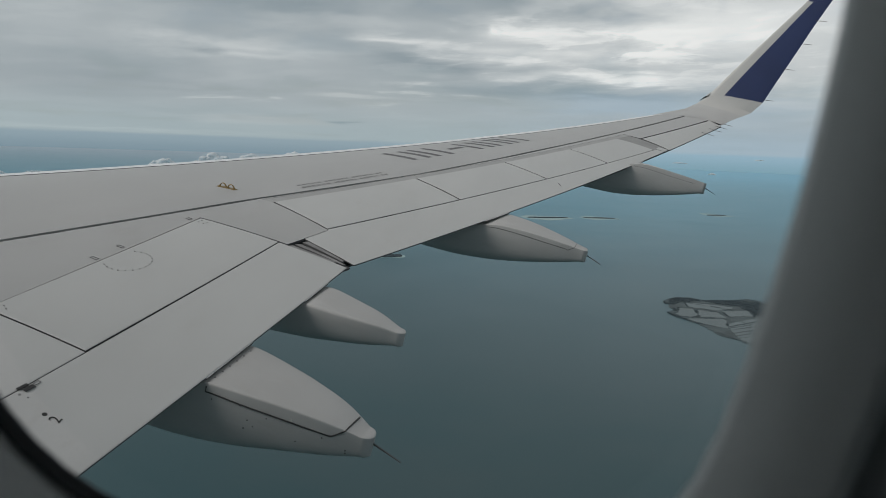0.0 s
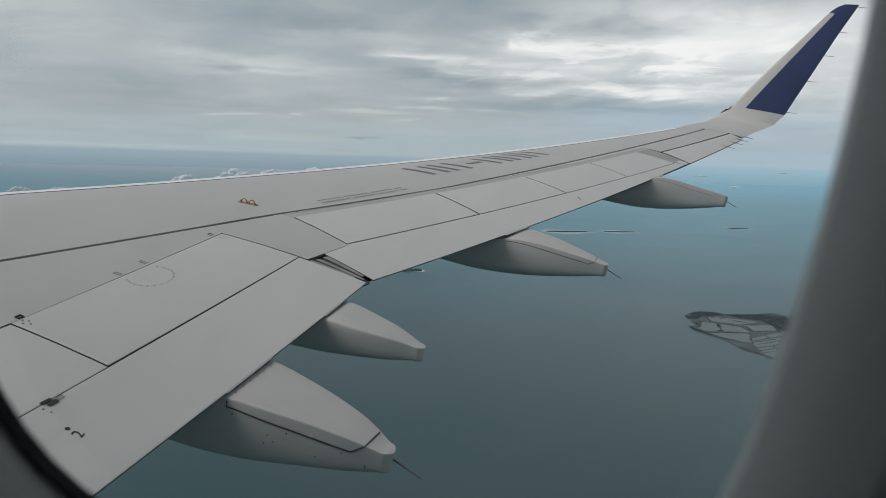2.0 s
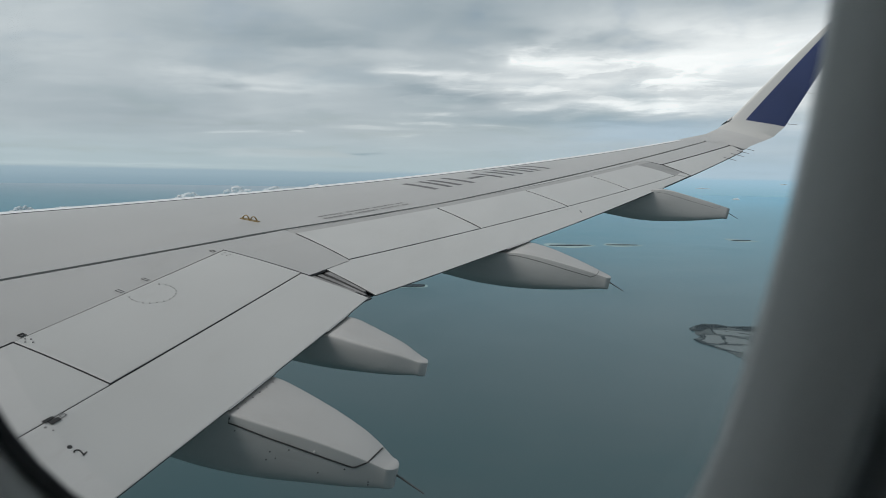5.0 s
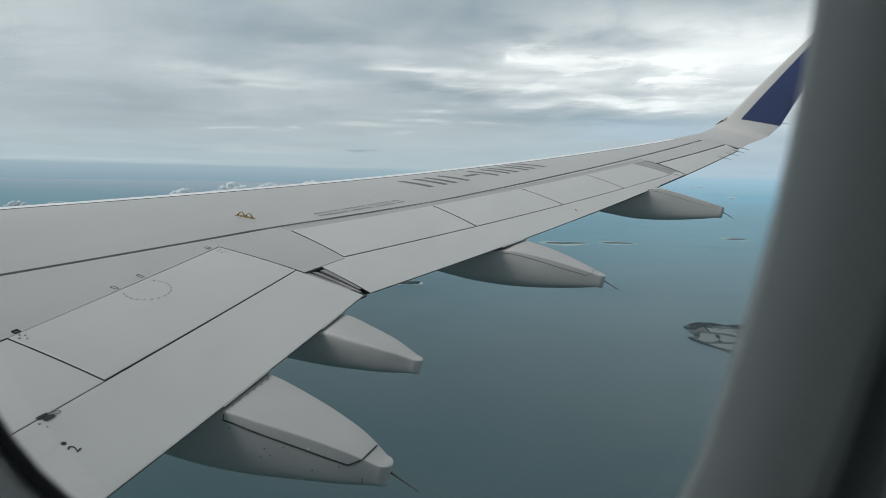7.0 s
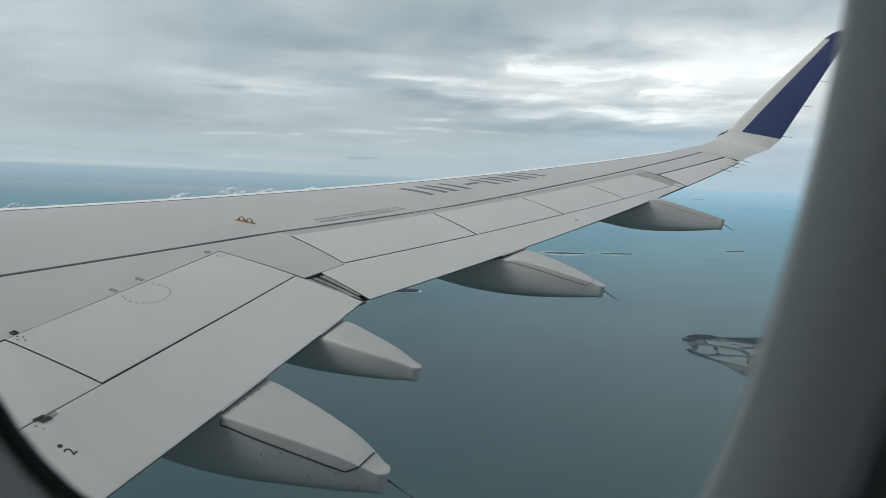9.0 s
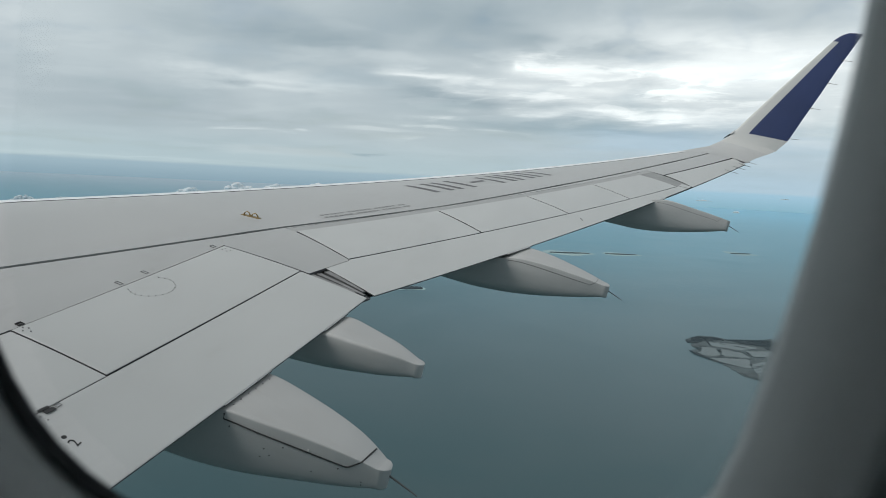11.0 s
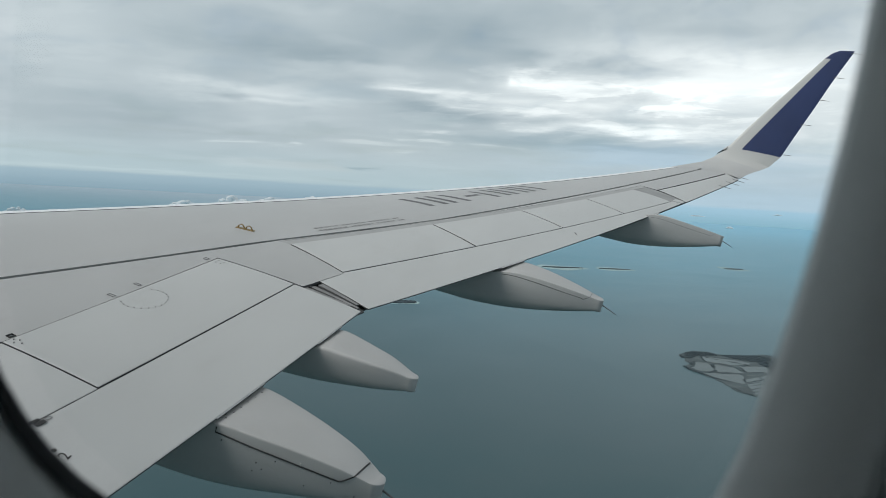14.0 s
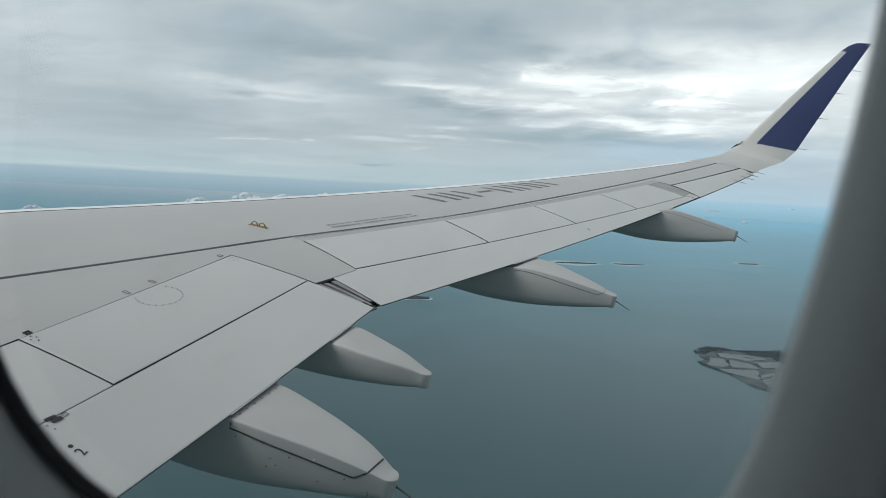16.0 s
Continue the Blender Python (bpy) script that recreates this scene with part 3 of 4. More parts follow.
f1, f1_point = fairing(4.945, (4.6, 5.1, 5.45, 5.62, 5.80, 6.01, 6.23, 6.365), (0.13, 0.16, 0.243, 0.291, 0.268, 0.243, 0.206, 0.166), (0.06, -0.135, -0.122, -0.102, -0.068, -0.015, 0.032, 0.064),
                       (0.20, 0.215, 0.22, 0.222, 0.21, 0.18, 0.135, 0.074), -0.06, crease=0.30, taper=1.2, seam=0.0044, rod=(0.4, 0.17, 0.05), label="large grey canoe-shaped fairing with dark panel joint")
f2, _ = fairing(5.93, (4.9, 5.2, 5.45, 5.64, 5.80, 6.0, 6.155), (0.24, 0.275, 0.355, 0.410, 0.386, 0.364, 0.338), (0.145, 0.09, 0.11, 0.138, 0.172, 0.214, 0.253),
                (0.14, 0.165, 0.17, 0.172, 0.162, 0.128, 0.062), -0.06, crease=0.7, taper=2.2, label="grey canoe-shaped fairing, plain sided")
f3, _ = fairing(8.39, (5.0, 5.4, 5.9, 6.2, 6.45, 6.75, 6.97), (0.52, 0.55, 0.64, 0.738, 0.735, 0.703, 0.672), (0.43, 0.308, 0.318, 0.358, 0.412, 0.494, 0.562),
                (0.17, 0.20, 0.215, 0.215, 0.20, 0.145, 0.074), 0.03, crease=0.14, taper=2.1, seam=0.0022, seam_from=0.86, rod=(0.3, 0.15, 0.05), label="grey canoe-shaped fairing with fine panel joint")
f4, _ = fairing(11.95, (6.0, 6.5, 7.0, 7.22, 7.34, 7.6, 7.85, 8.048), (1.02, 1.08, 1.215, 1.283, 1.292, 1.282, 1.269, 1.254), (0.96, 0.83, 0.85, 0.885, 0.91, 0.98, 1.058, 1.128),
                (0.17, 0.20, 0.21, 0.208, 0.200, 0.155, 0.122, 0.088), -0.08, slope_front=-0.02, crease=0.10, taper=2.2, seam=0.0014, seam_from=0.86, rod=(0.3, 0.15, 0.05), label="smaller grey canoe-shaped fairing near the wing tip")
# short lips of the flap edge over the fairings, dark edged
for yc, half in ((4.945, 0.215), (5.93, 0.165), (8.39, 0.205), (11.97, 0.16)):
    bm = bmesh.new()
    plate(bm, ((x_te(yc - half) - 0.010, yc - half), (x_te(yc + half) - 0.010, yc + half), (x_te(yc + half) + 0.003, yc + half), (x_te(yc - half) + 0.005, yc - half)), dz=-0.003, thick=0.008, edge=0.001)
    part("fairing_seal", bm, M_LIGHT, wing)
bm = bmesh.new()
bmesh.ops.create_cone(bm, cap_ends=True, segments=10, radius1=0.007, radius2=0.005, depth=0.006)
part("fastener", bm, M_WHITE, f1, "pale screw head", matrix=Matrix.Translation(f1_point(6.06, -1.0, 0.60)) @ pose(0, 0, 0, 90, 0, 0))
# row of stain specks and fasteners across the front of the large fairing
bm = bmesh.new()
bmesh.ops.create_cone(bm, cap_ends=True, segments=8, radius1=0.0045, radius2=0.004, depth=0.004)
first = None
for k in range(6):
    m = Matrix.Translation(f1_point(5.646, -0.72 + 0.29 * k, 1.0))
    first = part("fastener", bm, M_GAP, f1, matrix=m) if first is None else shared("fastener", first, m, f1)


# ---- blended tip and upturned winglet ----
STATIONS = [(tuple(on_skin(x_le(16.05), 16.05)), tuple(on_skin(x_te(16.05), 16.05))), ((7.45, 16.42, 2.065), (8.52, 16.42, 2.155)), ((7.74, 16.72, 2.20), (8.64, 16.70, 2.235)),
            ((7.92, 16.90, 2.34), (8.77, 16.88, 2.315)), ((8.06, 16.99, 2.50), (8.90, 16.98, 2.41)), ((8.115, 17.01, 2.585), (9.045, 17.024, 2.634)),
            ((8.36, 17.095, 3.02), (9.16, 17.10, 3.02)), ((8.69, 17.194, 3.58), (9.335, 17.20, 3.585)), ((9.02, 17.294, 4.13), (9.50, 17.295, 4.14)),
            ((9.27, 17.37, 4.55), (9.645, 17.37, 4.57)), ((9.37, 17.39, 4.67), (9.69, 17.395, 4.70)), ((9.48, 17.405, 4.745), (9.715, 17.41, 4.785))]
CHORD = (0.0, 0.02, 0.06, 0.12, 0.19, 0.26, 0.40, 0.55, 0.70, 0.85, 1.0)


def root_rise(f):
    """How far the skin at the wing's end rises over the line from its front to its rear edge."""
    y = 16.05
    a, b = on_skin(x_le(y), y), on_skin(x_te(y), y)
    x = a.x + (b.x - a.x) * f
    return upper(x, y) - (a.z + (b.z - a.z) * f)


def winglet():
    white, blue, dark = bmesh.new(), bmesh.new(), bmesh.new()
    inner, outer = [], []
    for k, (le, te) in enumerate(STATIONS):
        le, te = Vector(le), Vector(te)
        a, b = STATIONS[max(k - 1, 0)], STATIONS[min(k + 1, len(STATIONS) - 1)]
        along = ((Vector(b[0]) + Vector(b[1])) - (Vector(a[0]) + Vector(a[1]))).normalized()
        n = (te - le).cross(along).normalized()
        if n.z < 0 and k < 3:
            n = -n
        if k >= 3 and n.y > 0:
            n = -n
        c = (te - le).length
        rows = []
        hump = (1.0, 0.55, 0.2)[k] if k < 3 else 0.0
        for sign in (1, -1):
            row = []
            for f in CHORD:
                fat = c * 0.045 * (2.2 * math.sqrt(f) * (1 - f) ** 0.8 + 0.02 * f) * (0.7 if sign > 0 else 1.0)
                if sign > 0:
                    fat = fat * (1 - hump) + hump * (root_rise(f) + 0.002)
                row.append(le.lerp(te, f) + n * sign * fat)
            rows.append(row)
        inner.append(rows[0])
        outer.append(rows[1])
    nblue, split = 5, 5
    def strip(bm, rows, r0, r1, c0, c1, slot=0):
        before = set(bm.faces)
        grid_faces(bm, [r[c0:c1 + 1] for r in rows[r0:r1 + 1]])
        for f in set(bm.faces) - before:
            f.material_index = slot
    last = len(STATIONS) - 1
    for side in (inner, outer):
        strip(white, side, 0, 3, 0, len(CHORD) - 1, 2)      # the blended root keeps the wing's grey
        strip(white, side, 3, nblue, 0, len(CHORD) - 1)
        strip(white, side, nblue, last - 2, 0, split)
        strip(blue, side, nblue, last, split, len(CHORD) - 1)
        strip(dark, side, last - 2, last, 0, split)
    cap = [dark.verts.new(p) for p in inner[-1]] + [dark.verts.new(p) for p in reversed(outer[-1])]
    dark.faces.new(cap)
    bmesh.ops.remove_doubles(white, verts=white.verts, dist=0.0005)
    w = part("winglet", white, M_WHITE, wing, "white upturned winglet with an indigo rear panel", sharp=0.5)
    w.data.materials.append(M_ROOT)
    part("coloured_panel", blue, M_BLUE, w, "deep indigo painted panel")
    part("tip_cap", dark, M_BLUE, w, "dark winglet tip")
    return w


w_let = winglet()
bm = bmesh.new()
tube(bm, [(7.965, 16.935, 2.415), (8.005, 16.96, 2.46), (8.05, 16.985, 2.505), (8.085, 17.0, 2.545)], [0.005, 0.010, 0.013, 0.010], 10)
lamp = part("navigation_lamp", bm, M_AMBER, w_let, "small smoked position lamp at the winglet root")
bm = bmesh.new()
tube(bm, [(8.055, 16.975, 2.515), (8.09, 16.985, 2.555), (8.11, 16.992, 2.60)], [0.010, 0.016, 0.004], 8)
part("lamp_cover", bm, M_WHITE, lamp, "pale wedge behind the lamp")


def discharger(start, direction, parent, length=0.12):
    bm = bmesh.new()
    a, d = Vector(start), Vector(direction).normalized()
    tube(bm, [a - d * 0.04, a + d * 0.02, a + d * length], [0.007, 0.005, 0.003], 6)
    part("static_discharger", bm, M_DARKMETAL, parent)


for p in ((9.075, 17.03, 2.69), (9.245, 17.15, 3.30), (9.40, 17.24, 3.80), (9.53, 17.31, 4.25), (9.70, 17.40, 4.74)):
    discharger(p, (1.0, 0.05, 0.12), w_let, 0.16)
for y in (15.0, 15.45, 15.8, 16.15):
    discharger((x_te(y) - 0.03, y, upper(x_te(y), y) + 0.004), (1.0, 0.0, -0.03), wing, 0.17)


# ---- markings and fittings on the upper skin ----
def skin_bar(bm, a, b, width, lift=0.0015, thick=0.002, n=4):
    """A thin painted bar that lies on the skin from plan point a to b."""
    a, b = Vector(a), Vector(b)
    side = Vector((-(b - a).y, (b - a).x)).normalized() * width / 2
    rows = []
    for i in range(n + 1):
        p = a.lerp(b, i / n)
        rows.append([on_skin(*(p + side), lift), on_skin(*(p - side), lift)])
    grid_faces(bm, rows)


# large identity marking, as plain bars of its size
ALONG = Vector((0.335, 1.0)).normalized()
UPWARD = Vector((-1.0, 0.30)).normalized()
base = Vector((5.01, 9.23)) + ALONG * 0.15
for k, kind in enumerate("oo-ooo"):
    bm = bmesh.new()
    o = base + ALONG * (0.43 * k)
    if kind == "-":
        skin_bar(bm, o + UPWARD * 0.20 + ALONG * 0.02, o + UPWARD * 0.20 + ALONG * 0.30, 0.07)
    else:
        skin_bar(bm, o, o + UPWARD * 0.42, 0.085)
        skin_bar(bm, o + ALONG * 0.25, o + ALONG * 0.25 + UPWARD * 0.42, 0.085)
    part("marking_bar", bm, M_MARK, wing, "dark grey painted bars")
# two rows of small warning text, too small to read, as dashes
for row in range(2):
    bm = bmesh.new()
    p = Vector((4.70, 7.50)) + Vector((-0.055, 0.016)) * row
    d = (Vector((5.052, 8.517)) - Vector((4.70, 7.50))).normalized()
    run, k = 0.0, 0
    rnd = random.Random(5 + row)
    while run < 1.06:
        step = rnd.uniform(0.018, 0.05)
        skin_bar(bm, p + d * run, p + d * (run + step), 0.024, n=1)
        run += step + (0.05 if k % 6 == 5 else 0.014)
        k += 1
    tagged(part("warning_line", bm, M_PRINT, wing, "row of tiny grey dashes"), kind="stuff")


def skin_matrix(x, y, lift=0.0, turn=0.0):
    """A frame that lies on the skin: its x along the span outboard, its y towards the leading edge."""
    e = 0.02
    dx = (on_skin(x + e, y) - on_skin(x - e, y)).normalized()
    dy = (on_skin(x, y + e) - on_skin(x, y - e)).normalized()
    up = dx.cross(dy).normalized()
    m = Matrix((dy, -dx, up)).transposed().to_4x4()
    return Matrix.Translation(on_skin(x, y, lift)) @ m @ pose(0, 0, 0, 0, 0, turn)


def text_mesh(body, size):
    c = bpy.data.curves.new("figure", "FONT")
    c.body, c.size, c.extrude = body, size, 0.0006
    c.align_x, c.align_y = "CENTER", "CENTER"
    ob = bpy.data.objects.new("figure", c)
    scene.collection.objects.link(ob)
    me = bpy.data.meshes.new_from_object(ob.evaluated_get(bpy.context.evaluated_depsgraph_get()))
    bpy.data.objects.remove(ob)
    return me


def figure(body, size, x, y, turn):
    me = text_mesh(body, size)
    me.materials.append(M_BLACK)
    ob = new("painted_figure", me)
    ob.parent = wing
    ob.matrix_basis = skin_matrix(x, y, 0.0015, turn)
    return tagged(ob, "small black stencilled figure two")


figure("2", 0.066, 5.384, 4.083, 12)
bm = bmesh.new()
bmesh.ops.create_cone(bm, cap_ends=True, segments=14, radius1=0.011, radius2=0.010, depth=0.004)
part("drain_plug", bm, M_BLACK, wing, matrix=skin_matrix(5.3325, 4.0815))
bm = bmesh.new()
for dx, dy, w, h in ((-0.006, 0.010, 0.052, 0.016), (0.006, -0.012, 0.050, 0.022)):      # two staggered plates, ahead of the joint and behind it
    bmesh.ops.create_cube(bm, size=1.0, matrix=Matrix.Translation((dx, dy, 0)) @ Matrix.Diagonal((w, h, 0.004, 1)))
bmesh.ops.bevel(bm, geom=bm.edges[:], offset=0.001, segments=1, affect="EDGES")
part("hinge_cover", bm, M_BLACK, wing, "black hinge cover across the joint", matrix=skin_matrix(5.168, 4.158, 0.005, -2))
for x, y, r in ((5.183, 4.113, 0.006), (5.217, 4.119, 0.0045)):
    bm = bmesh.new()
    bmesh.ops.create_cone(bm, cap_ends=True, segments=8, radius1=r, radius2=r * 0.8, depth=0.003)
    part("fastener", bm, M_PRINT, wing, matrix=skin_matrix(x, y, 0.001))


def outline(name, x, y, w, h, turn, material=M_MARK, r=0.0017):
    """A small outlined fitting."""
    bm = bmesh.new()
    path = [(-w / 2, -h / 2, 0), (w / 2, -h / 2, 0), (w / 2, h / 2, 0), (-w / 2, h / 2, 0), (-w / 2, -h / 2, 0)]
    tube(bm, path, r, 5)
    return part(name, bm, material, wing, matrix=skin_matrix(x, y, 0.003, turn))


outline("hinge_slot", 5.174, 4.212, 0.026, 0.016, 0)
outline("hinge_slot", 4.535, 5.515, 0.022, 0.042, 0)
outline("hinge_slot", 4.548, 5.285, 0.022, 0.042, 0)
outline("hinge_slot", 4.522, 6.205, 0.03, 0.03, 0, M_BLACK)
outline("hinge_slot", 4.585, 4.580, 0.030, 0.020, 0, M_BLACK, 0.0048)

# fasteners: an arc on the inboard spoiler and pairs at its corners
bm = bmesh.new()
bmesh.ops.create_cone(bm, cap_ends=True, segments=8, radius1=0.0046, radius2=0.004, depth=0.004)
first = None
spots = [(4.69 + 0.115 * math.sin(a) * 0.95, 5.385 + 0.15 * math.cos(a)) for a in np.linspace(-0.55, 3.65, 15)]
spots += [(4.60, 6.20), (4.60, 6.235), (4.635, 6.20), (4.64, 6.235), (4.622, 4.562), (4.643, 4.576), (4.646, 4.540), (4.672, 4.560)]
for x, y in spots:
    m = skin_matrix(x, y, 0.005)
    first = part("fastener", bm, M_PRINT, wing, matrix=m) if first is None else shared("fastener", first, m, wing)
bm = bmesh.new()
tube(bm, [(-0.02, 0, 0.0), (0.0, 0.0, 0.001), (0.022, 0.008, 0.0)], 0.004, 5)
part("drain_mast", bm, M_MARK, wing, matrix=skin_matrix(6.50, 9.92, 0.006, 30))

# yellow life-line bracket: two low arches on a foot plate
bracket = bmesh.new()
for k in (0, 1):
    pts = []
    for i in range(9):
        a = math.pi * i / 8
        pts.append((k * 0.085 - 0.042 - 0.036 * math.cos(a), 0.0, 0.004 + 0.062 * math.sin(a) ** 1.4))
    tube(bracket, pts, 0.008, 8)
bmesh.ops.create_cube(bracket, size=1.0, matrix=Matrix.Translation((0, 0, 0.004)) @ Matrix.Diagonal((0.20, 0.045, 0.008, 1)))
part("lifeline_bracket", bracket, M_GOLD, wing, "yellow metal life-line bracket with two eyes", matrix=skin_matrix(4.30, 7.03, 0.0, 90) @ Matrix.Diagonal((0.80, 0.75, 0.50, 1)))

# ---- cabin: fuselage shell, side wall and window ----
Y_LIP, WALL = 1.9605, 1.925          # lip of the window, face of the cabin wall
FUS_Z, FUS_R = 1.55, 2.03


def rounded(x0, x1, z0, z1, r, n=10, grow=0.0, bulge=0.8):
    """A rounded rectangle in x and z, whose straight aft side bows a little."""
    zm = 1.825
    x0, x1, z0, z1, r = x0 - grow, x1 + grow, z0 - grow, z1 + grow, r + grow
    pts = []
    for cx, cz, a0 in ((x1 - r, z1 - r, 0), (x0 + r, z1 - r, 90), (x0 + r, z0 + r, 180), (x1 - r, z0 + r, 270)):
        for k in range(n + 1):
            a = radians(a0 + 90 * k / n)
            pts.append((cx + r * math.cos(a), cz + r * math.sin(a)))
    # points along the aft side, between its lower and upper corner
    for k in range(1, 8):
        pts.append((x1, z0 + r + (z1 - z0 - 2 * r) * k / 8))
    mid = (x0 + x1) / 2
    pts = [(x - (0.10 * max(0.0, z - 1.80) if x < mid else 0.0), z) for x, z in pts]
    return [(x - bulge * (z - zm) ** 2 * max(0.0, (x - mid) / (x1 - mid)), z) for x, z in pts]


def ring(shape, y):
    return [(x, y, z) for x, z in shape]


W_X0, W_X1, W_Z0, W_Z1 = 6.984, 7.2435, 1.704, 2.055


def lip(grow):
    return rounded(W_X0, W_X1, W_Z0, W_Z1, 0.095, grow=grow)


window = tagged(new("window_1"), "oval cabin window with grey plastic surround and black seal", "window", kind="structure")
window.matrix_basis = BODY
bm = bmesh.new()
rows = [ring(lip(0.035), Y_LIP + 0.012), ring(lip(0.006), Y_LIP + 0.0015), ring(lip(0.0), Y_LIP), ring(lip(0.001), Y_LIP - 0.005), ring(lip(0.005), Y_LIP - 0.012), ring(lip(0.012), Y_LIP - 0.021),
        ring(lip(0.0205), Y_LIP - 0.0275), ring(lip(0.0235), Y_LIP - 0.0282), ring(lip(0.0240), Y_LIP - 0.025)]
grid_faces(bm, rows, close=True)
part("surround", bm, M_LINER, window, "grey moulded window surround")
bm = bmesh.new()
grid_faces(bm, [ring(lip(0.0232), Y_LIP - 0.020), ring(lip(0.0255), Y_LIP - 0.021), ring(lip(0.029), Y_LIP - 0.030), ring(lip(0.0325), Y_LIP - 0.032), ring(lip(0.0335), Y_LIP - 0.026)], close=True)
part("outer_ring", bm, M_RING, window, "darker grey ring round the surround")
seal = rounded(W_X0 + 0.0065, W_X1 + 0.012, W_Z0 + 0.0065, W_Z1 + 0.012, 0.090)
seal_out = rounded(W_X0 + 0.0065, W_X1 + 0.012, W_Z0 + 0.0065, W_Z1 + 0.012, 0.090, grow=0.02)
seal_mid = rounded(W_X0 + 0.0065, W_X1 + 0.012, W_Z0 + 0.0065, W_Z1 + 0.012, 0.090, grow=0.002)
bm = bmesh.new()
grid_faces(bm, [ring(seal_out, Y_LIP + 0.002), ring(seal_mid, Y_LIP - 0.001), ring(seal, Y_LIP + 0.0005), ring(seal_mid, Y_LIP + 0.003), ring(seal_out, Y_LIP + 0.010)], close=True)
part("seal", bm, M_RUBBER, window, "black rubber window seal")
bm = bmesh.new()
grid = [bm.verts.new(p) for p in ring(seal_mid, Y_LIP + 0.016)]
bm.faces.new(grid)
pane = part("pane", bm, M_PANE, window, "clear acrylic pane")
pane.visible_shadow = False


def cabin_wall():
    """The flat side wall round the window, with its opening, and a thickness."""
    inner = lip(0.0305)
    n = len(inner)
    x0, x1, z0, z1 = 5.6, 8.8, 0.95, 2.55
    xc, zc = (W_X0 + W_X1) / 2, (W_Z0 + W_Z1) / 2
    outer = []
    for x, z in inner:
        dx, dz = x - xc, z - zc
        k = min((x1 - xc) / dx if dx > 1e-6 else ((x0 - xc) / dx if dx < -1e-6 else 1e9), (z1 - zc) / dz if dz > 1e-6 else ((z0 - zc) / dz if dz < -1e-6 else 1e9))
        outer.append((xc + dx * k, zc + dz * k))
    bm = bmesh.new()
    rows = [ring(outer, WALL + 0.03), ring(outer, WALL), ring([((a + 3 * c) / 4, (b + 3 * d) / 4) for (a, b), (c, d) in zip(outer, inner)], WALL), ring(lip(0.034), WALL), ring(lip(0.032), WALL + 0.003), ring(inner, WALL + 0.03)]
    vs = grid_faces(bm, rows, close=True)
    for i in range(n):
        j = (i + 1) % n
        bm.faces.new((vs[0][i], vs[-1][i], vs[-1][j], vs[0][j]))
    ob = part("wall_side", bm, M_LINER)
    ob.matrix_basis = BODY
    return tagged(ob, "plain grey plastic cabin side wall", "wall", kind="structure")


cabin_wall()


def fuselage_shell():
    """Closed length of tube; unseen window rows on both sides, widened for cabin light."""
    bm = bmesh.new()
    sides, x_a, pitch, count = 40, -9.09, 0.2665, 104
    def at(i, x, r):
        a = math.tau * (i + 0.5) / sides
        return Vector((x, r * math.cos(a), FUS_Z + r * math.sin(a)))
    def opening(i, k):
        x = x_a + (k + 0.5) * pitch
        if i in (0, 1, sides - 1) and 5.7 < x < 8.7:
            return True
        # unseen openings, oversized so that more daylight fills the cabin
        return i in (0, 1, 18, 19) and k % 3 != 0
    for r in (FUS_R, FUS_R - 0.05):
        vs = [[bm.verts.new(at(i, x_a + k * pitch, r)) for i in range(sides)] for k in range(count + 1)]
        for k in range(count):
            for i in range(sides):
                if not opening(i, k):
                    j = (i + 1) % sides
                    bm.faces.new((vs[k][i], vs[k][j], vs[k + 1][j], vs[k + 1][i]))
        bm.faces.new(vs[0])
        bm.faces.new(vs[-1])
    ob = part("fuselage_wall", bm, M_SKIN)
    ob.matrix_basis = BODY
    tagged(ob, "white rounded fuselage wall with rows of widened windows", "wall", kind="structure")
    bm = bmesh.new()
    bmesh.ops.create_cube(bm, size=1.0, matrix=Matrix.Translation((4.7, 0, 0.80)) @ Matrix.Diagonal((27.4, 3.60, 0.05, 1)))
    fl = part("floor", bm, M_CARPET)
    fl.matrix_basis = BODY
    tagged(fl, "dark carpeted cabin floor", "floor", kind="structure")


fuselage_shell()


# ---- the sea, coast and islands ----
def sea():
    bm = bmesh.new()
    rows = []
    for r in (5.0, 60, 150, 300, 600, 1200, 2400, 4900):
        rows.append([(r * math.cos(a), r * math.sin(a), 0.0) for a in (math.tau * k / 96 for k in range(96))])
    vs = grid_faces(bm, rows, close=True)
    bm.faces.new(vs[0])
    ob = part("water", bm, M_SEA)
    return tagged(ob, "calm grey-blue hazy sea far below", "sea", kind="structure")


sea()


def ragged(points, step=3.0, rough=0.8, seed=1):
    """A closed outline subdivided and roughened."""
    rnd = random.Random(seed)
    out = []
    n = len(points)
    for i in range(n):
        a, b = Vector(points[i]), Vector(points[(i + 1) % n])
        m = max(1, int((b - a).length / step))
        side = Vector((-(b - a).y, (b - a).x)).normalized()
        for k in range(m):
            out.append(a.lerp(b, k / m) + side * rnd.uniform(-rough, rough) * (0 if k == 0 else 1))
    return out


def slab(bm, outline_points, z0, z1):
    lo = [bm.verts.new((p[0], p[1], z0)) for p in outline_points]
    hi = [bm.verts.new((p[0], p[1], z1)) for p in outline_points]
    n = len(lo)
    f = bm.faces.new(hi)
    for i in range(n):
        j = (i + 1) % n
        bm.faces.new((lo[i], lo[j], hi[j], hi[i]))
    bmesh.ops.triangulate(bm, faces=[f])


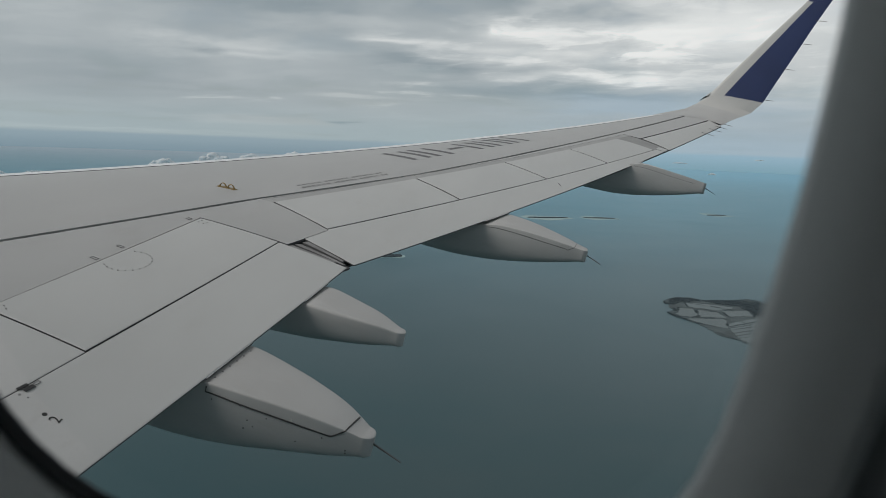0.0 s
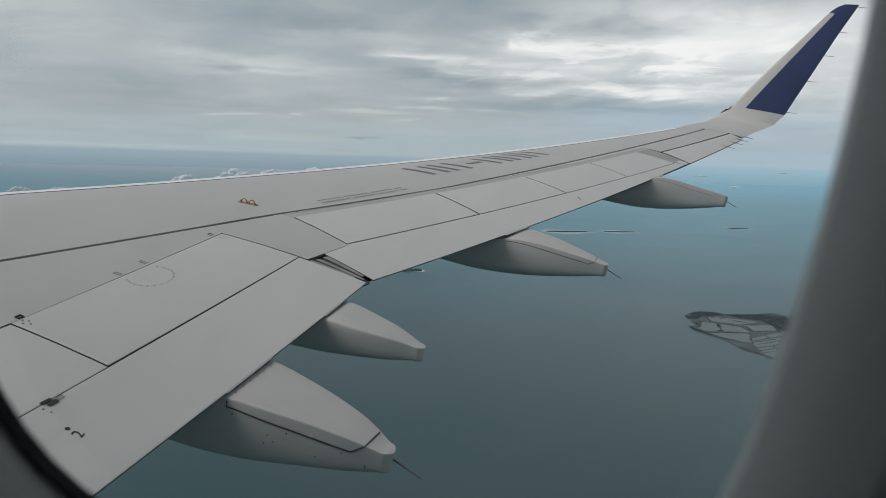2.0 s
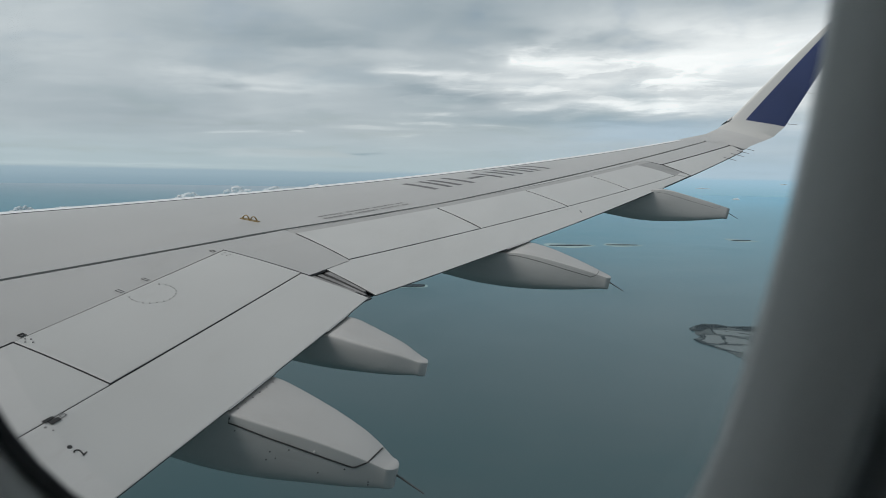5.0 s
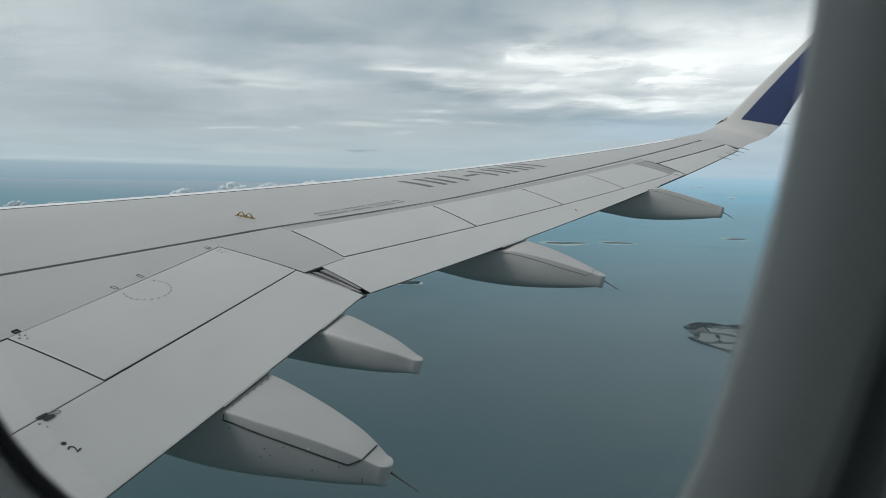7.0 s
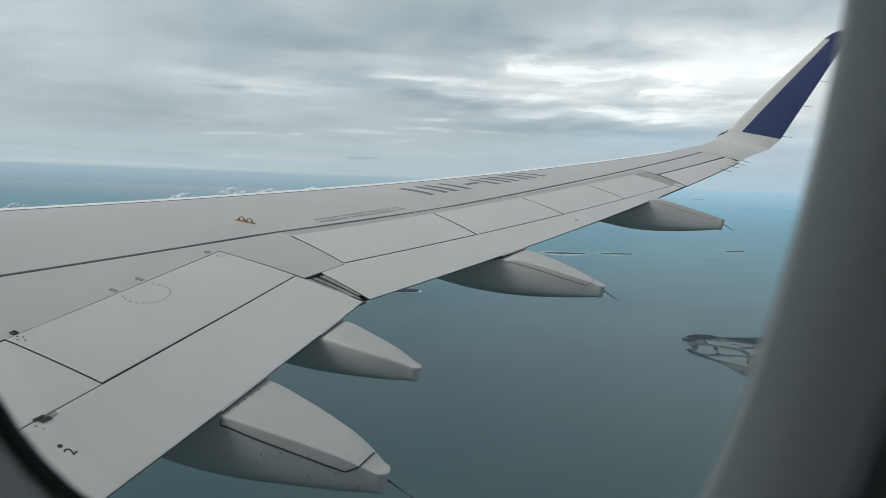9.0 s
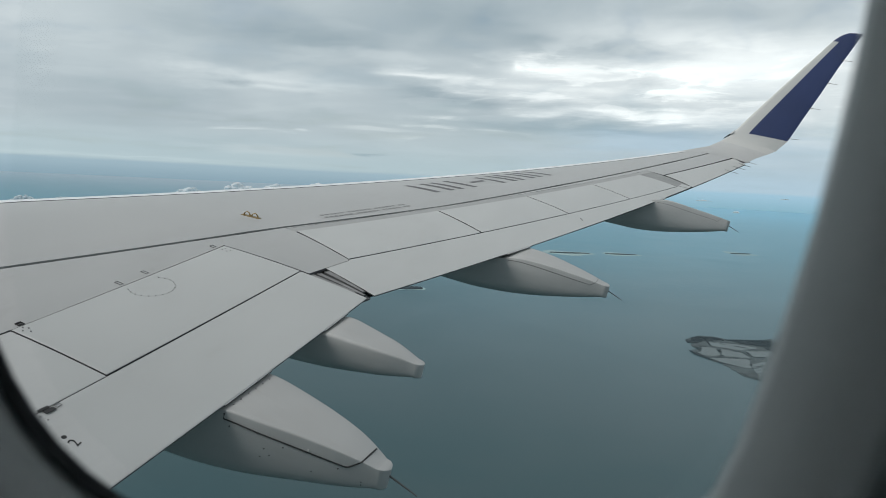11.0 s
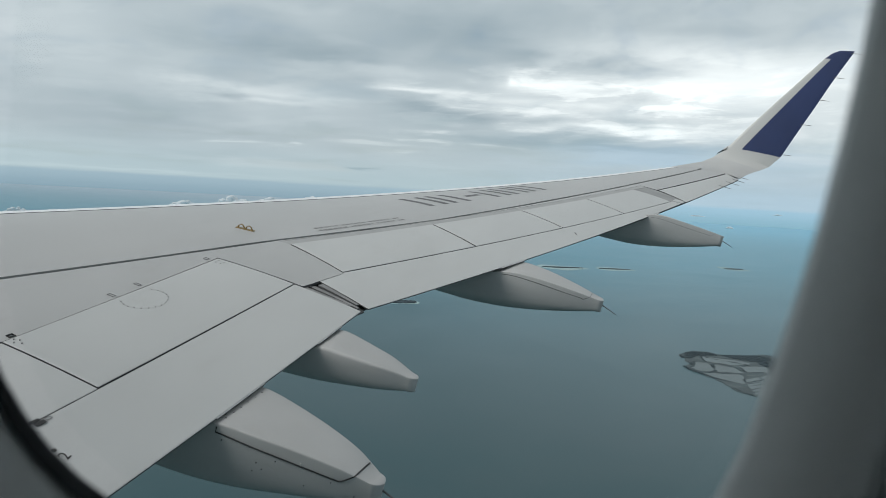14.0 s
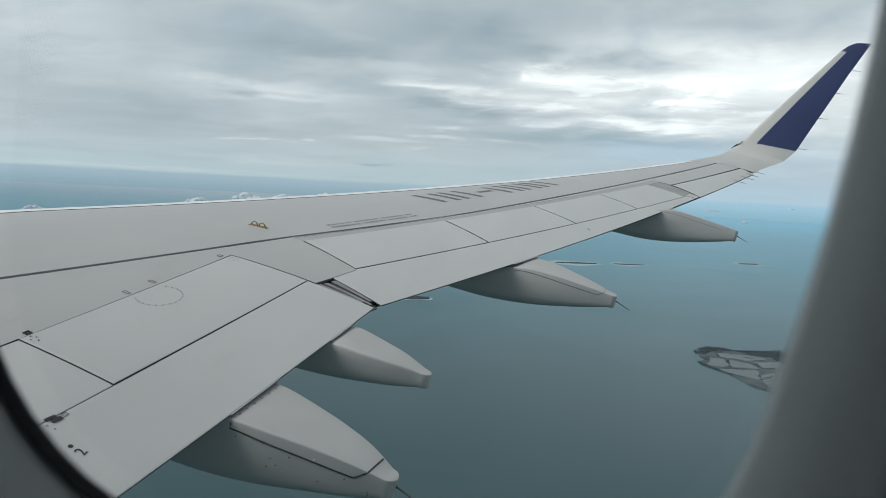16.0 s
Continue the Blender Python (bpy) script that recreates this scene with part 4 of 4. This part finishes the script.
def inside(p, poly):
    hit = False
    for (x0, y0), (x1, y1) in zip(poly, poly[1:] + poly[:1]):
        if (y0 > p[1]) != (y1 > p[1]) and p[0] < (x1 - x0) * (p[1] - y0) / (y1 - y0) + x0:
            hit = not hit
    return hit


def unit_ball(level):
    bm = bmesh.new()
    bmesh.ops.create_icosphere(bm, subdivisions=level, radius=1.0)
    vs, fs = np.array([v.co[:] for v in bm.verts]), [[v.index for v in f.verts] for f in bm.faces]
    bm.free()
    return vs, fs


BALL, BALL_FINE = unit_ball(1), unit_ball(2)


class Lumps:
    """Many small uneven crowns or billows gathered into one mesh."""
    def __init__(self):
        self.verts, self.faces = [], []

    def add(self, points, faces):
        n = len(self.verts)
        self.verts.extend(map(tuple, points))
        self.faces.extend([[i + n for i in f] for f in faces])

    def crown(self, x, y, z, r, rnd, squash=0.6):
        vs, fs = BALL
        jitter = np.array([[rnd.uniform(0.75, 1.25)] for _ in vs])
        self.add(vs * jitter * (r, r * rnd.uniform(0.7, 1.2), r * squash) + (x, y, z), fs)

    def mesh(self, name, material, parent=None, label="", matrix=None, smooth=False):
        me = bpy.data.meshes.new(name)
        me.from_pydata(self.verts, [], self.faces)
        me.polygons.foreach_set("use_smooth", [smooth] * len(me.polygons))
        me.materials.append(material)
        ob = new(name, me)
        ob.parent = parent
        if matrix is not None:
            ob.matrix_basis = matrix
        return tagged(ob, label)


COAST = Vector((28.0, 530.0))


def shift(points):
    return [(COAST.x + x, COAST.y + y) for x, y in points]


def peninsula():
    rnd = random.Random(11)
    shape = shift([(-1, 6), (7, 24), (16, 27), (25, 20), (45, 27), (56, 39), (64, 32), (85, 34), (122, 44), (200, 40), (200, -150), (95, -165), (76, -164), (66, -157), (55, -150), (51, -138), (46, -106), (35, -90), (26, -80), (18, -58), (9, -46), (5, -40), (1, -30), (6, -22), (2, -8)])
    bm = bmesh.new()
    slab(bm, ragged(shape, 3, 1.7, 3), -0.5, 0.20)
    land = part("coast", bm, M_LAND)
    tagged(land, "low dark headland of pale fish ponds edged with mangroves", "coast", kind="structure")

    scrub = Lumps()

    def pond(points, rough=0.35, bushes=0.0):
        for (xa, ya), (xb, yb) in zip(points, points[1:] + points[:1]):
            for _ in range(int(bushes * math.hypot(xb - xa, yb - ya))):
                f = rnd.random()
                if noise.noise(Vector((xa + (xb - xa) * f, ya + (yb - ya) * f, 3)) * 0.16) > -0.15:
                    scrub.crown(COAST.x + xa + (xb - xa) * f + rnd.gauss(0, 0.35), COAST.y + ya + (yb - ya) * f + rnd.gauss(0, 0.5), 0.25, rnd.uniform(0.15, 0.42), rnd, 0.5)
        bm = bmesh.new()
        slab(bm, ragged(shift(points), 3, rough, rnd.randint(0, 999)), 0.1, 0.24)
        part("pond", bm, M_POND, land)

    def along(points, f):
        f = min(max(f, 0.0), 0.9999) * (len(points) - 1)
        k = int(f)
        return Vector(points[k]).lerp(Vector(points[k + 1]), f - k)
    # uneven ponds by the point
    for p in ([(7.5, -12), (18, -14), (18.5, -37), (9, -41), (4.5, -34), (8, -24)], [(19.3, -15), (33, -18), (36, -33), (20, -37)], [(19, -41), (35, -37), (33.5, -63), (27, -61), (20, -57.5), (10.5, -45)],
              [(12, 8), (30, 9), (44, 4), (42, -5), (30, -12), (14, -8)], [(35, -12), (44, -8), (52, -4), (54, -20), (38, -30), (36, -20)], [(84, 14), (98, 4), (104, 10), (92, 22)], [(64, 12), (72, 8), (74, 14), (66, 18)]):
        a, b = rnd.sample(range(len(p)), 2)
        if abs(a - b) in (1, len(p) - 1) or rnd.random() < 0.25:
            pond(p, 0.5, 5.0)
        else:                             # cut in two by a narrow dyke
            a, b = min(a, b), max(a, b)
            for half in (p[a:b + 1], p[b:] + p[:a + 1]):
                mid = sum((Vector(q) for q in half), Vector((0, 0))) / len(half)
                pond([tuple(Vector(q).lerp(mid, 0.05)) for q in half], 0.4, 4.0)
    # the large shallow pond, cut into strips by low dykes
    left = [(34, -52), (35, -70), (37, -90), (47, -104), (50, -124), (53, -144), (62, -153)]
    right = [(56, -23), (66, -38), (69, -54), (72, -72), (75, -98), (78, -122), (75, -138)]
    f = 0.0
    while f < 0.985:
        wide = rnd.choice((0.022, 0.035, 0.045, 0.06, 0.075))
        g = min(f + wide, 1.0)
        gap = rnd.choice((0.003, 0.006, 0.006, 0.012))
        cut = rnd.choice((0.0, 0.0, 0.3, 0.45, 0.7))
        ends = [(0.0, 1.0)] if cut == 0.0 else [(0.0, cut - 0.01), (cut + 0.01, 1.0)]
        for u, w in ends:
            corners = [along(left, f).lerp(along(right, f), u), along(left, f).lerp(along(right, f), w), along(left, g).lerp(along(right, g), w), along(left, g).lerp(along(right, g), u)]
            pond([tuple(c) for c in corners], 0.25, 0.8)
        f = g + gap
    ring_points = shape[19:] + shape[:10]         # ragged scrub along the open shore
    for (xa, ya), (xb, yb) in zip(ring_points, ring_points[1:]):
        run = math.hypot(xb - xa, yb - ya)
        for _ in range(int(run * 5)):
            f = rnd.random()
            if noise.noise(Vector((xa + (xb - xa) * f, ya + (yb - ya) * f, 0)) * 0.11) > -0.12:
                scrub.crown(xa + (xb - xa) * f + rnd.gauss(0.4, 0.5), ya + (yb - ya) * f + rnd.gauss(0.0, 0.7), 0.25, rnd.uniform(0.15, 0.45), rnd, 0.5)
    tagged(scrub.mesh("dyke_scrub", M_TREES, land), "dark scrub along the pond dykes", kind="stuff")
    # mangrove wood, thick inland and ragged along the point
    wood = shift([(24, 19), (50, 32), (66, 27), (100, 30), (190, 25), (190, -130), (84, -140), (81, -120), (78, -92), (73, -58), (67, -28), (56, -18), (50, 0), (46, 8), (34, 11)])
    edge = shift([(0, -4), (5, 19), (16, 25), (26, 18), (20, 14), (10, 8), (6, -4)])
    lumps = Lumps()
    for _ in range(34000):
        x, y = COAST.x + rnd.uniform(0, 190), COAST.y + rnd.uniform(-145, 34)
        open_water = inside((x, y), shift([(82, 12), (98, 2), (106, 10), (92, 24)])) or inside((x, y), shift([(63, 11), (72, 7), (75, 14), (66, 19)]))
        if (inside((x, y), wood) or inside((x, y), edge)) and not open_water:
            lumps.crown(x, y, rnd.uniform(0.1, 0.5), rnd.uniform(0.35, 0.95), rnd, 0.55)
    for (xa, ya), (xb, yb) in (((2, -36), (9, -46)), ((9, -46), (20, -58)), ((26, -78), (36, -91)), ((45, -104), (51, -140)), ((54, -150), (74, -162))):
        for _ in range(60):
            f = rnd.random()
            lumps.crown(COAST.x + xa + (xb - xa) * f + rnd.uniform(-0.4, 1.2), COAST.y + ya + (yb - ya) * f + rnd.uniform(-1.5, 2), 0.25, rnd.uniform(0.2, 0.5), rnd, 0.4)
    tagged(lumps.mesh("mangrove_wood", M_TREES), "dark green mangrove wood along the shore", "woodland", kind="stuff")


peninsula()


def drowned_ponds():
    """Ponds farther along the shore: banks in open water, in a skewed grid."""
    rnd = random.Random(4)
    bm = bmesh.new()
    o = Vector((COAST.x + 34, COAST.y - 253))
    u, v = Vector((9.2, 7.0)), Vector((1.8, -17.5))
    def bank(a, b, w):
        d = (b - a)
        s = Vector((-d.y, d.x)).normalized() * w
        slab(bm, ragged([a + s, b + s, b - s, a - s], 4, 0.15, rnd.randint(0, 99)), -0.4, 0.35)
    for i in range(5):
        for j in range(3):
            a = o + u * i * 0.8 + v * j
            if rnd.random() < 0.9:
                bank(a, a + u * 0.8, rnd.uniform(0.22, 0.6))
            if rnd.random() < 0.92 and j < 2:
                bank(a, a + v, rnd.uniform(0.22, 0.5))
    ob = part("pond_banks", bm, M_BUND)
    tagged(ob, "dark earth banks of drowned fish ponds", "coast", kind="structure")
    lumps = Lumps()
    for _ in range(150):
        k = rnd.choice((0, 1, 1, 2))
        cx, cy, rx, ry = ((14, 20, 7, 5), (14, -44, 5, 10), (10, 8, 6, 3))[k]
        lumps.crown(o.x + cx + rnd.gauss(0, rx * 0.5), o.y + cy + rnd.gauss(0, ry * 0.5), 0.4, rnd.uniform(0.5, 1.2), rnd, 0.4)
    tagged(lumps.mesh("mangrove_scrub", M_TREES), "dark scrub on the drowned pond banks", "woodland", kind="stuff")


drowned_ponds()


def island(a, b, width, seed, trees=70, rim=4.4):
    """A long low wooded island with a pale reef rim."""
    rnd = random.Random(seed)
    a, b = Vector(a), Vector(b)
    d, c = b - a, (a + b) / 2
    s = Vector((-d.y, d.x)).normalized()
    d = d.normalized()
    half = (b - a).length / 2
    def oval(k, w):
        return [tuple(c + d * half * k * math.cos(t) + s * w * math.sin(t) * (1 + 0.3 * math.sin(3 * t + seed))) for t in (math.tau * i / 20 for i in range(20))]
    root = tagged(new("wooded_island"), "small dark wooded island with a pale reef edge", "island", "far islands")
    root.location = (c.x, c.y, 0)
    inv = Matrix.Translation((-c.x, -c.y, 0))
    bm = bmesh.new()
    slab(bm, ragged(oval(1.12, width * rim), 4, 0.8, seed), -0.4, 0.12)
    part("reef", bm, M_BEACH, root, "pale reef rim", matrix=inv)
    bm = bmesh.new()
    slab(bm, ragged(oval(0.95, width * 0.85), 3, 0.6, seed + 1), -0.3, 0.4)
    part("shore", bm, M_TREES, root, "dark wooded ground", matrix=inv)
    lumps = Lumps()
    for _ in range(trees * 4):
        t, r = rnd.uniform(0, math.tau), math.sqrt(rnd.random())
        p = c + d * half * 0.92 * r * math.cos(t) + s * width * 0.8 * r * math.sin(t)
        lumps.crown(p.x, p.y, 0.5, rnd.uniform(0.7, 1.4), rnd, 0.4)
    tagged(lumps.mesh("woods", M_TREES, root, "dark tree cover", inv), kind="stuff")


island((-152, 1098), (-92, 1132), 7, 1, 110)
island((-74, 1147), (-26, 1169), 6, 2, 90)
island((114, 1331), (146, 1353), 7, 3, 70)
island((-216, 634), (-196, 653), 9, 4, 90, 1.25)


# ---- low cumulus near the horizon ----
def cumulus(az, el, distance, width, height, seed):
    rnd = random.Random(seed)
    a = radians(az)
    c = Vector((math.sin(a) * distance, math.cos(a) * distance, HEIGHT + 1.9 + distance * math.tan(radians(el + (0.2 if az > -32 else 0.05)))))
    lumps = Lumps()
    across, away = Vector((math.cos(a), -math.sin(a), 0)), Vector((math.sin(a), math.cos(a), 0))
    vs, fs = BALL_FINE
    for k in range(90):
        f = -1 + 2 * (k + 0.5) / 90 + rnd.uniform(-0.06, 0.06)
        lift = (1 - f * f) * rnd.random() ** 1.2
        p = across * f * width / 2 + Vector((0, 0, lift * height)) + away * rnd.uniform(-0.05, 0.05) * width
        r = max(height * rnd.uniform(0.14, 0.30) * (1.1 - 0.5 * abs(f)), width / 60)
        ball = vs * (r * 1.4, r * 1.4, r * 0.85) + tuple(p)
        lumps.add([q + np.array(noise.noise_vector(Vector(q * (1.3 / r)))) * r * 0.34 + np.array(noise.noise_vector(Vector(q * (3.1 / r)))) * r * 0.12 for q in ball], fs)
    ob = lumps.mesh("cumulus_cloud", M_CLOUD)
    ob.location = c
    join = ob.modifiers.new("join", "REMESH")
    join.mode, join.voxel_size, join.use_smooth_shade = "VOXEL", max(0.3, height * 0.05), True
    return tagged(ob, "low white cumulus cloud over the sea", "cloud", "low clouds")


for k, (az, el, wd, ht) in enumerate(((-37.0, -2.82, 90, 13), (-34.2, -2.5, 80, 20), (-30.8, -2.5, 110, 28),
                                     (-28.2, -2.3, 80, 24), (-25.0, -2.1, 100, 26), (-21.0, -1.8, 80, 20), (-17.5, -1.6, 110, 22))):
    cumulus(az, el, 1850, wd, ht, k)
for k, (az, el, wd, ht) in enumerate(((-44.6, -3.12, 50, 11), (-42.2, -3.08, 60, 9), (-38.9, -2.93, 40, 9), (-36.0, -2.74, 60, 9), (-23.2, -1.95, 70, 9), (-19.2, -1.70, 80, 9))):
    cumulus(az, el, 1900, wd, ht, 20 + k)
for k, (az, el, wd, ht) in enumerate(((2.8, -1.0, 26, 2.4), (5.0, -1.7, 13, 3.0), (8.0, -0.6, 16, 1.8))):
    cumulus(az, el, 1500, wd, ht, 40 + k)
